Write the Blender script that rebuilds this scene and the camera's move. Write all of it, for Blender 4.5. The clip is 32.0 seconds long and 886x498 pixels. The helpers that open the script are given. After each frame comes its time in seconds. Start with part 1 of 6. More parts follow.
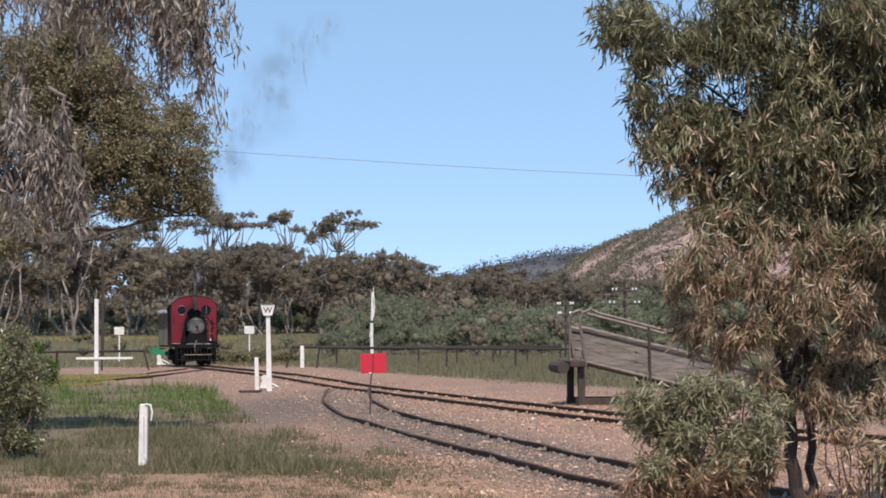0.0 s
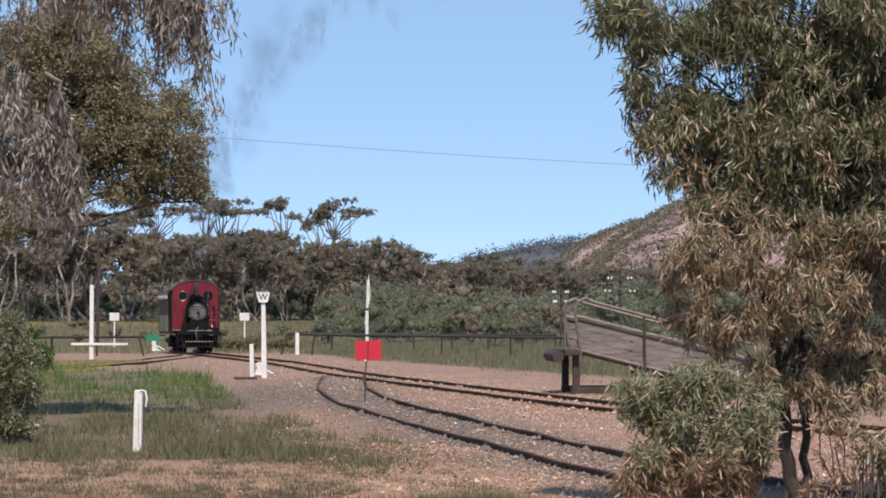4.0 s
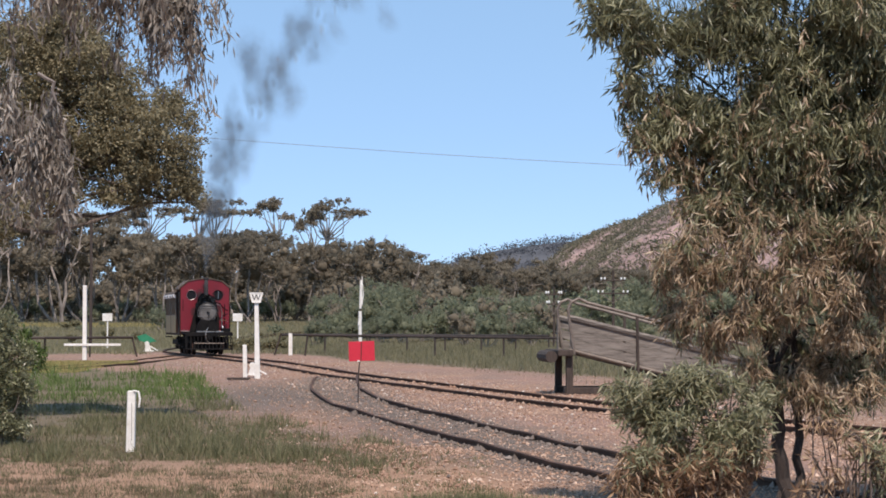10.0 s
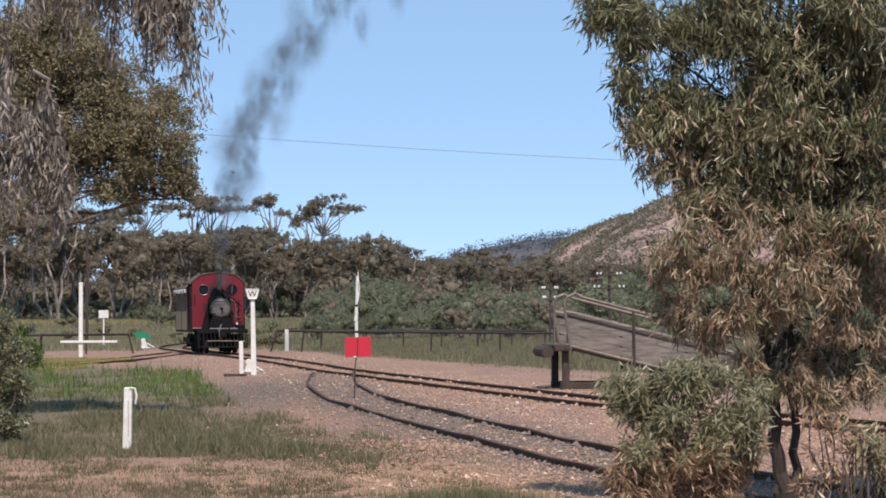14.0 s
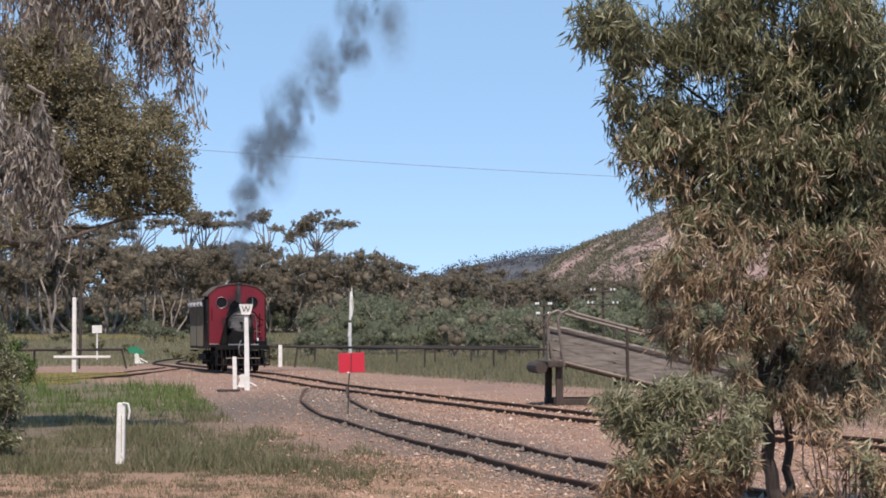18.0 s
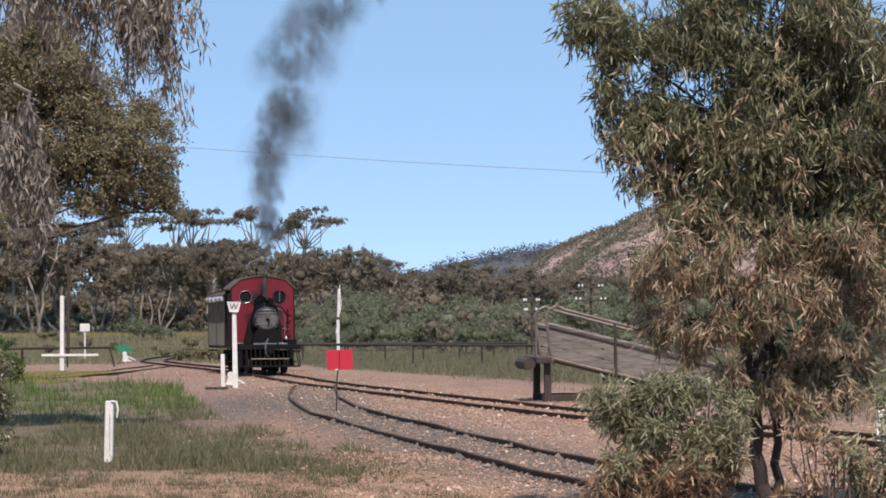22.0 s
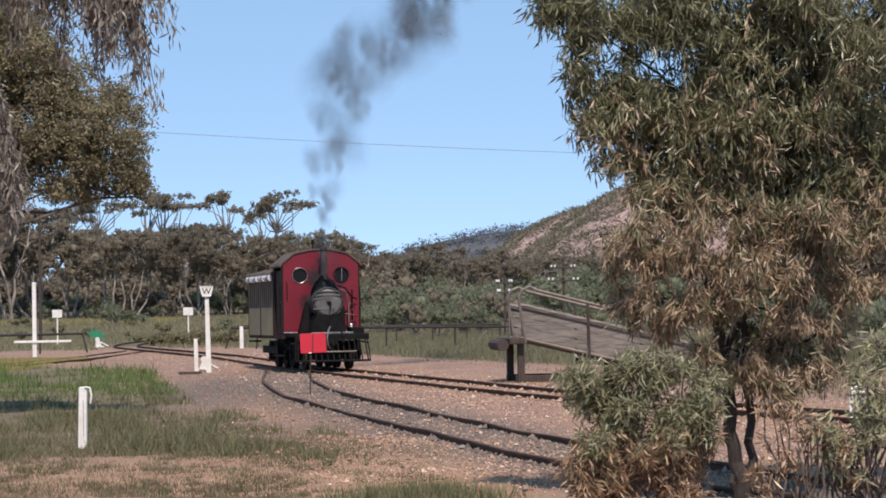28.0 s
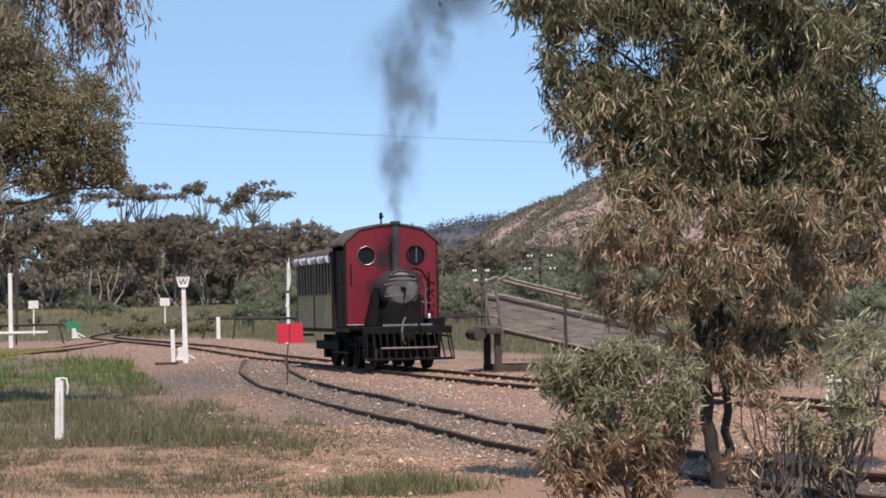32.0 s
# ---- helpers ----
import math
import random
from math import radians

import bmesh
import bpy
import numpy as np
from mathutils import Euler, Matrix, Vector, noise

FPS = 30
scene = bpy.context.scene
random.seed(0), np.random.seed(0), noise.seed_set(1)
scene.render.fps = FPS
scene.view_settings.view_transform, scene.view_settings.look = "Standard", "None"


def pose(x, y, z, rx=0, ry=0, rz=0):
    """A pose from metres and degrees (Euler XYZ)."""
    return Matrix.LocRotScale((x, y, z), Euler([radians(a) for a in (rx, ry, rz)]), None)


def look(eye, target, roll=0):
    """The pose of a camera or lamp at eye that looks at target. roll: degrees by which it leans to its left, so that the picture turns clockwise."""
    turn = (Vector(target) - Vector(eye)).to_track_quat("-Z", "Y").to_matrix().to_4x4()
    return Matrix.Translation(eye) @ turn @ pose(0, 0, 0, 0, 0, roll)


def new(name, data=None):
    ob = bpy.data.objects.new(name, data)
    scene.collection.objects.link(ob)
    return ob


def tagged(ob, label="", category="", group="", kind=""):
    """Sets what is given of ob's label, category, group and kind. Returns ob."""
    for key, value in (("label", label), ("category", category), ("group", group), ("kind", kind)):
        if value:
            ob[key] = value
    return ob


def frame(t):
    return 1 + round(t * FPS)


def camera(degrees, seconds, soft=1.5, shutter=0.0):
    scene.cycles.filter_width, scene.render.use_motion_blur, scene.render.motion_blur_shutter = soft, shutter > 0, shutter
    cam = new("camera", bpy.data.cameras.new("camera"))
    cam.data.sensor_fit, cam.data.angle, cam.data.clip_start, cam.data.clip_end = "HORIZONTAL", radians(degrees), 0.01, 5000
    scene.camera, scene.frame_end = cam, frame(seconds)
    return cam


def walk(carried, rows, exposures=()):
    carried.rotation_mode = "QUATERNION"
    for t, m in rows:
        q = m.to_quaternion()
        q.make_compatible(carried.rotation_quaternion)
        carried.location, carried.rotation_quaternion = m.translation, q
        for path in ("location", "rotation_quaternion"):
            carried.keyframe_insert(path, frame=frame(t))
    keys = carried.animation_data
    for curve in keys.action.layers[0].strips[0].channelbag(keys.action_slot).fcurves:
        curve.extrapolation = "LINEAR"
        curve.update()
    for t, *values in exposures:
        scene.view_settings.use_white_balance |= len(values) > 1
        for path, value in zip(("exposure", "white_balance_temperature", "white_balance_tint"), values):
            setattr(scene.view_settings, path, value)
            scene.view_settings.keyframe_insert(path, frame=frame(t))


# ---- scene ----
cam = camera(22.0, 32.0, soft=1.75)
EYE = (0, 0, 1.5)


def aim(turn, tilt, roll):
    """A camera pose at the eye: degrees to the left, up, and of roll."""
    return pose(*EYE, 0, 0, turn) @ pose(0, 0, 0, 90 + tilt) @ pose(0, 0, 0, 0, 0, roll)


PATH = [
    (0, aim(0.000, 2.144, -0.347)),
    (0.5, aim(-0.044, 2.126, -0.225)),
    (1, aim(-0.096, 2.067, -0.241)),
    (1.5, aim(-0.123, 2.049, -0.283)),
    (2, aim(-0.201, 2.003, -0.286)),
    (2.5, aim(-0.215, 2.016, -0.237)),
    (3, aim(-0.142, 2.006, -0.134)),
    (3.5, aim(-0.113, 1.938, 0.021)),
    (5.5, aim(-0.079, 1.613, -0.063)),
    (6, aim(-0.015, 1.604, 0.020)),
    (6.5, aim(0.001, 1.635, 0.054)),
    (7, aim(-0.031, 1.774, 0.068)),
    (7.5, aim(-0.055, 1.835, 0.209)),
    (8, aim(-0.120, 1.904, 0.103)),
    (8.5, aim(-0.165, 1.927, 0.049)),
    (9, aim(-0.183, 1.914, -0.013)),
    (9.5, aim(-0.206, 1.830, -0.058)),
    (10, aim(-0.279, 1.853, -0.010)),
    (10.5, aim(-0.300, 1.830, -0.129)),
    (11, aim(-0.294, 1.847, -0.011)),
    (11.5, aim(-0.330, 1.915, -0.169)),
    (12, aim(-0.353, 1.928, -0.450)),
    (12.5, aim(-0.371, 1.900, -0.417)),
    (13, aim(-0.413, 1.882, -0.371)),
    (13.5, aim(-0.391, 1.826, -0.294)),
    (14, aim(-0.380, 1.740, -0.244)),
    (14.5, aim(-0.333, 1.713, -0.203)),
    (16.5, aim(-0.314, 1.973, -0.084)),
    (17, aim(-0.366, 1.983, -0.255)),
    (17.5, aim(-0.452, 2.045, -0.230)),
    (18, aim(-0.537, 2.139, -0.109)),
    (18.5, aim(-0.620, 2.197, -0.098)),
    (19, aim(-0.715, 2.199, -0.301)),
    (19.5, aim(-0.712, 2.116, -0.279)),
    (20, aim(-0.709, 1.991, -0.352)),
    (20.5, aim(-0.701, 1.974, -0.486)),
    (21, aim(-0.705, 2.060, -0.493)),
    (21.5, aim(-0.784, 2.118, -0.382)),
    (22, aim(-0.845, 2.053, -0.373)),
    (22.5, aim(-0.820, 1.994, -0.438)),
    (23, aim(-0.781, 1.971, -0.475)),
    (23.5, aim(-0.870, 1.991, -0.488)),
    (24, aim(-0.906, 1.951, -0.478)),
    (24.5, aim(-0.892, 1.796, -0.489)),
    (25, aim(-0.874, 1.650, -0.571)),
    (25.5, aim(-0.896, 1.529, -0.579)),
    (27.5, aim(-1.382, 1.548, -0.926)),
    (28, aim(-1.539, 1.589, -1.045)),
    (28.5, aim(-1.617, 1.450, -1.317)),
    (29, aim(-1.627, 1.469, -1.222)),
    (29.5, aim(-1.767, 1.352, -1.427)),
    (30, aim(-1.871, 1.337, -1.351)),
    (30.5, aim(-1.971, 1.346, -1.134)),
    (31, aim(-2.015, 1.332, -1.223)),
    (31.5, aim(-2.074, 1.326, -1.153)),
    (32, aim(-2.118, 1.325, -1.186)),
]
walk(cam, PATH, exposures=[(0.0, 0.1, 6650, 19), (32.0, 0.1, 6650, 19)])

# ---- light ----
SUN_EL, SUN_AZ = radians(55), math.atan2(0.13, -1.0)   # azimuth of the sun from +y towards +x
world = bpy.data.worlds.new("sky")
scene.world = world
world.use_nodes = True
wn = world.node_tree
sky = wn.nodes.new("ShaderNodeTexSky")
sky.sky_type, sky.sun_disc = "NISHITA", False
sky.sun_elevation, sky.sun_rotation = SUN_EL, SUN_AZ
sky.altitude = 0
sky.air_density, sky.dust_density, sky.ozone_density = 0.4, 0.0, 2.6
wn.nodes["Background"].inputs["Strength"].default_value = 0.15
# light haze evens the clear sky out
haze = wn.nodes.new("ShaderNodeMix")
haze.data_type = "RGBA"
haze.inputs[0].default_value = 0.6
haze.inputs[7].default_value = (2.25, 4.12, 5.75, 1)
wn.links.new(sky.outputs[0], haze.inputs[6])
wn.links.new(haze.outputs[2], wn.nodes["Background"].inputs["Color"])
sun = new("sun", bpy.data.lights.new("sun", "SUN"))
sun.data.energy, sun.data.angle, sun.data.color = 4.6, radians(0.53), (1.0, 0.915, 0.79)
sun_dir = Vector((math.sin(SUN_AZ) * math.cos(SUN_EL), math.cos(SUN_AZ) * math.cos(SUN_EL), math.sin(SUN_EL)))
sun.matrix_world = look(sun_dir * 100, (0, 0, 0))

rng = np.random.default_rng(7)


# ---- materials ----
class Nodes:
    """A small helper round one material's node tree."""

    def __init__(self, name):
        self.m = bpy.data.materials.new(name)
        self.m.use_nodes = True
        self.t = self.m.node_tree
        self.b = self.t.nodes["Principled BSDF"]
        self.out = self.t.nodes["Material Output"]

    def n(self, kind):
        return self.t.nodes.new(kind)

    def math(self, operation, clamp=False):
        node = self.n("ShaderNodeMath")
        node.operation, node.use_clamp = operation, clamp
        return node

    def link(self, a, b):
        self.t.links.new(a, b)

    def coords(self, obj=True):
        return self.n("ShaderNodeTexCoord").outputs["Object" if obj else "Generated"]

    def noise(self, scale, detail=4, rough=0.6, vec=None, stretch=None):
        node = self.n("ShaderNodeTexNoise")
        node.inputs["Scale"].default_value = scale
        node.inputs["Detail"].default_value = detail
        node.inputs["Roughness"].default_value = rough
        vec = vec or self.coords()
        if stretch:
            mp = self.n("ShaderNodeMapping")
            mp.inputs["Scale"].default_value = stretch
            self.link(vec, mp.inputs[0])
            vec = mp.outputs[0]
        self.link(vec, node.inputs["Vector"])
        return node.outputs["Fac"]

    def ramp(self, fac, stops):
        node = self.n("ShaderNodeValToRGB")
        el = node.color_ramp.elements
        while len(el) < len(stops):
            el.new(0.5)
        for e, (p, c) in zip(el, stops):
            e.position, e.color = p, (*c, 1) if len(c) == 3 else c
        self.link(fac, node.inputs[0])
        return node.outputs[0]

    def mix(self, fac, a, b, blend="MIX"):
        node = self.n("ShaderNodeMix")
        node.data_type, node.blend_type = "RGBA", blend
        for sock, v in ((node.inputs[0], fac), (node.inputs[6], a), (node.inputs[7], b)):
            if isinstance(v, (int, float)):
                sock.default_value = v
            elif isinstance(v, tuple):
                sock.default_value = (*v, 1)
            else:
                self.link(v, sock)
        return node.outputs[2]

    def bump(self, height, strength, distance=0.02):
        node = self.n("ShaderNodeBump")
        node.inputs["Strength"].default_value, node.inputs["Distance"].default_value = strength, distance
        self.link(height, node.inputs["Height"])
        self.link(node.outputs[0], self.b.inputs["Normal"])

    def base(self, colour, rough=0.7, metal=0.0):
        if isinstance(colour, tuple):
            self.b.inputs["Base Color"].default_value = (*colour, 1)
        else:
            self.link(colour, self.b.inputs["Base Color"])
        self.b.inputs["Roughness"].default_value, self.b.inputs["Metallic"].default_value = rough, metal
        return self


def worn(name, colour, dark, scale=3.0, rough=0.6, metal=0.0, bump=0.3, amount=0.5, stretch=None, gloss=0.5):
    """Paint, timber or metal: one colour with patchy wear at two scales, and fine relief."""
    k = Nodes(name)
    big, fine = k.noise(scale, 5, 0.65, stretch=stretch), k.noise(scale * 9, 4, 0.7, stretch=stretch)
    c = k.ramp(big, [(0.5 - 0.3 * amount, dark), (0.5 + 0.25 * amount, colour)])
    c = k.mix(0.25, c, k.ramp(fine, [(0.3, tuple(v * 0.55 for v in colour)), (0.7, tuple(min(1, v * 1.25) for v in colour))]))
    k.base(c, rough, metal)
    k.b.inputs["Specular IOR Level"].default_value = gloss
    k.bump(fine, bump, 0.01)
    return k.m


def leafy(name, stops, rough=0.55, clear=0.25):
    """Leaves: each takes its own shade, a little light passes through."""
    k = Nodes(name)
    geo = k.n("ShaderNodeNewGeometry")
    info = k.n("ShaderNodeObjectInfo")
    patch = k.noise(0.7, 2)
    mixv = k.math("MULTIPLY_ADD")
    k.link(geo.outputs["Random Per Island"], mixv.inputs[0])
    mixv.inputs[1].default_value = 0.62
    sub = k.math("MULTIPLY")
    k.link(patch, sub.inputs[0])
    sub.inputs[1].default_value = 0.38
    k.link(sub.outputs[0], mixv.inputs[2])
    c = k.ramp(mixv.outputs[0], stops)
    hsv = k.n("ShaderNodeHueSaturation")
    val = k.math("MULTIPLY_ADD")
    k.link(info.outputs["Random"], val.inputs[0])
    val.inputs[1].default_value, val.inputs[2].default_value = 0.35, 0.82
    k.link(val.outputs[0], hsv.inputs["Value"])
    k.link(c, hsv.inputs["Color"])
    k.base(hsv.outputs[0], rough)
    tl = k.n("ShaderNodeBsdfTranslucent")
    k.link(hsv.outputs[0], tl.inputs[0])
    ms = k.n("ShaderNodeMixShader")
    ms.inputs[0].default_value = clear
    k.link(k.b.outputs[0], ms.inputs[1])
    k.link(tl.outputs[0], ms.inputs[2])
    k.link(ms.outputs[0], k.out.inputs[0])
    return k.m


def ground_material():
    k = Nodes("ground_soil")
    vec = k.coords()
    att = k.n("ShaderNodeAttribute")
    att.attribute_name = "cover"
    sep = k.n("ShaderNodeSeparateColor")
    k.link(att.outputs["Color"], sep.inputs[0])
    fine, mid, big = k.noise(22, 7, 0.8, vec), k.noise(1.6, 5, 0.65, vec), k.noise(0.22, 4, 0.6, vec)
    soil = k.ramp(mid, [(0.3, (0.189, 0.105, 0.084)), (0.55, (0.265, 0.154, 0.120)), (0.75, (0.333, 0.210, 0.171))])
    soil = k.mix(0.55, soil, k.ramp(fine, [(0.36, (0.101, 0.056, 0.043)), (0.5, (0.286, 0.173, 0.132)), (0.62, (0.526, 0.370, 0.305))]))
    grey = k.ramp(fine, [(0.3, (0.076, 0.059, 0.050)), (0.5, (0.147, 0.117, 0.100)), (0.7, (0.247, 0.203, 0.174))])
    red = k.ramp(mid, [(0.3, (0.308, 0.184, 0.122)), (0.7, (0.422, 0.270, 0.186))])
    red = k.mix(0.35, red, k.ramp(fine, [(0.3, (0.187, 0.110, 0.066)), (0.7, (0.478, 0.317, 0.211))]))
    turf = k.ramp(mid, [(0.3, (0.081, 0.076, 0.046)), (0.6, (0.142, 0.128, 0.081)), (0.8, (0.209, 0.171, 0.130))])

    def mask(sock, soft=0.5):
        add = k.math("MULTIPLY_ADD")
        k.link(mid, add.inputs[0])
        add.inputs[1].default_value, add.inputs[2].default_value = soft, -soft / 2
        both = k.math("ADD", True)
        k.link(sock, both.inputs[0])
        k.link(add.outputs[0], both.inputs[1])
        return both.outputs[0]

    soil = k.mix(k.ramp(k.noise(0.5, 5, 0.7, vec), [(0.42, (0, 0, 0)), (0.62, (0.8, 0.8, 0.8))]), soil, k.mix(0.3, grey, soil))
    band = k.noise(0.22, 5, 0.65, vec)
    soil = k.mix(k.ramp(band, [(0.40, (0.55, 0.55, 0.55)), (0.56, (0, 0, 0))]), soil, red)
    speck = k.noise(26.0, 2, 0.5, vec)
    soil = k.mix(k.ramp(speck, [(0.60, (0, 0, 0)), (0.70, (0.65, 0.65, 0.65))]), soil, (0.66, 0.56, 0.47))
    c = k.mix(mask(sep.outputs["Blue"]), soil, red)
    c = k.mix(mask(sep.outputs["Red"]), c, grey)
    c = k.mix(mask(sep.outputs["Green"], 0.9), c, turf)
    c = k.mix(0.35, c, k.ramp(big, [(0.35, (0.75, 0.72, 0.7)), (0.65, (1, 1, 1))]), "MULTIPLY")
    k.base(c, 0.95)
    k.b.inputs["Specular IOR Level"].default_value = 0.15
    k.bump(fine, 0.6, 0.03)
    return k.m


def hill_material():
    k = Nodes("hill_rock")
    vec = k.coords()
    big, mid, fine = k.noise(0.02, 5, 0.6, vec), k.noise(0.12, 6, 0.7, vec), k.noise(0.7, 5, 0.7, vec)
    rock = k.ramp(mid, [(0.36, (0.150, 0.098, 0.090)), (0.5, (0.300, 0.195, 0.180)), (0.62, (0.480, 0.335, 0.315))])
    rock = k.mix(0.4, rock, k.ramp(fine, [(0.4, (0.085, 0.065, 0.058)), (0.6, (0.500, 0.345, 0.315))]))
    scrub = k.ramp(fine, [(0.3, (0.075, 0.074, 0.052)), (0.7, (0.19, 0.17, 0.125))])
    c = k.mix(k.ramp(k.noise(0.06, 6, 0.75, vec), [(0.50, (0.0, 0.0, 0.0)), (0.62, (0.8, 0.8, 0.8))]), rock, scrub)
    k.base(c, 0.95)
    k.bump(mid, 0.8, 1.0)
    return k.m


def sooted_red():
    """The cab's red paint, sooted beside the chimney and round one porthole."""
    k = Nodes("sooted_cab_red")
    vec = k.coords()
    big, fine = k.noise(1.6, 5, 0.65, vec), k.noise(14, 4, 0.7, vec)
    c = k.ramp(big, [(0.26, (0.11, 0.005, 0.012)), (0.7, (0.18, 0.007, 0.018))])
    c = k.mix(0.25, c, k.ramp(fine, [(0.3, (0.10, 0.004, 0.010)), (0.7, (0.22, 0.009, 0.022))]))
    rag = k.noise(6, 4, 0.7, vec)
    for at, size in (((-0.16, 0.02, 2.42), 0.38), ((0.56, 0.02, 2.48), 0.32), ((0.0, 0.02, 2.85), 0.22), ((0.35, 0.02, 1.9), 0.42), ((-0.35, 0.02, 1.75), 0.34)):
        d = k.n("ShaderNodeVectorMath")
        d.operation = "DISTANCE"
        k.link(vec, d.inputs[0])
        d.inputs[1].default_value = at
        v = k.math("MULTIPLY_ADD")
        k.link(rag, v.inputs[0])
        v.inputs[1].default_value = 0.45
        k.link(d.outputs["Value"], v.inputs[2])
        c = k.mix(k.ramp(v.outputs[0], [(size * 0.75 + 0.1, (0.9, 0.9, 0.9)), (size + 0.2, (0, 0, 0))]), c, (0.014, 0.011, 0.012))
    k.base(c, 0.45)
    k.bump(fine, 0.15, 0.01)
    return k.m


def glass_dark():
    k = Nodes("window_glass").base((0.012, 0.012, 0.014), 0.3)
    k.b.inputs["Specular IOR Level"].default_value = 0.15
    return k.m


def smoke_material(name, colour):
    """Soft drifting smoke: thick in the middle of each wisp, torn by a fine swirl."""
    k = Nodes(name)
    k.base(colour, 1.0)
    k.b.inputs["Specular IOR Level"].default_value = 0.0
    tr = k.n("ShaderNodeBsdfTransparent")
    tl = k.n("ShaderNodeBsdfTranslucent")
    tl.inputs[0].default_value = (*colour, 1)
    body = k.n("ShaderNodeMixShader")
    k.link(k.b.outputs[0], body.inputs[1])
    k.link(tl.outputs[0], body.inputs[2])
    ms = k.n("ShaderNodeMixShader")
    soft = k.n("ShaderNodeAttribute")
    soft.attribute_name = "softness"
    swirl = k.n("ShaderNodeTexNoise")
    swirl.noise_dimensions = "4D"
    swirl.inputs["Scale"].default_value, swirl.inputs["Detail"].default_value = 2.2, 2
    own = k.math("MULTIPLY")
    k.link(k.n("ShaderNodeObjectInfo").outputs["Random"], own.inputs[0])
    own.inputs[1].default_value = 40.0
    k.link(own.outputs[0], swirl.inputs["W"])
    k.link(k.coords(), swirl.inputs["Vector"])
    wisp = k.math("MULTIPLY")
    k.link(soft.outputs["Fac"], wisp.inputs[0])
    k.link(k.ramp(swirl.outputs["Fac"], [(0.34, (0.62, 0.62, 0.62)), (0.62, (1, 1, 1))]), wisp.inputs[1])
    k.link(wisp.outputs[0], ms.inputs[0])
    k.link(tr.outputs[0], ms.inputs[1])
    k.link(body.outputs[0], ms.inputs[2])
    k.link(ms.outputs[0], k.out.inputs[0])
    return k.m


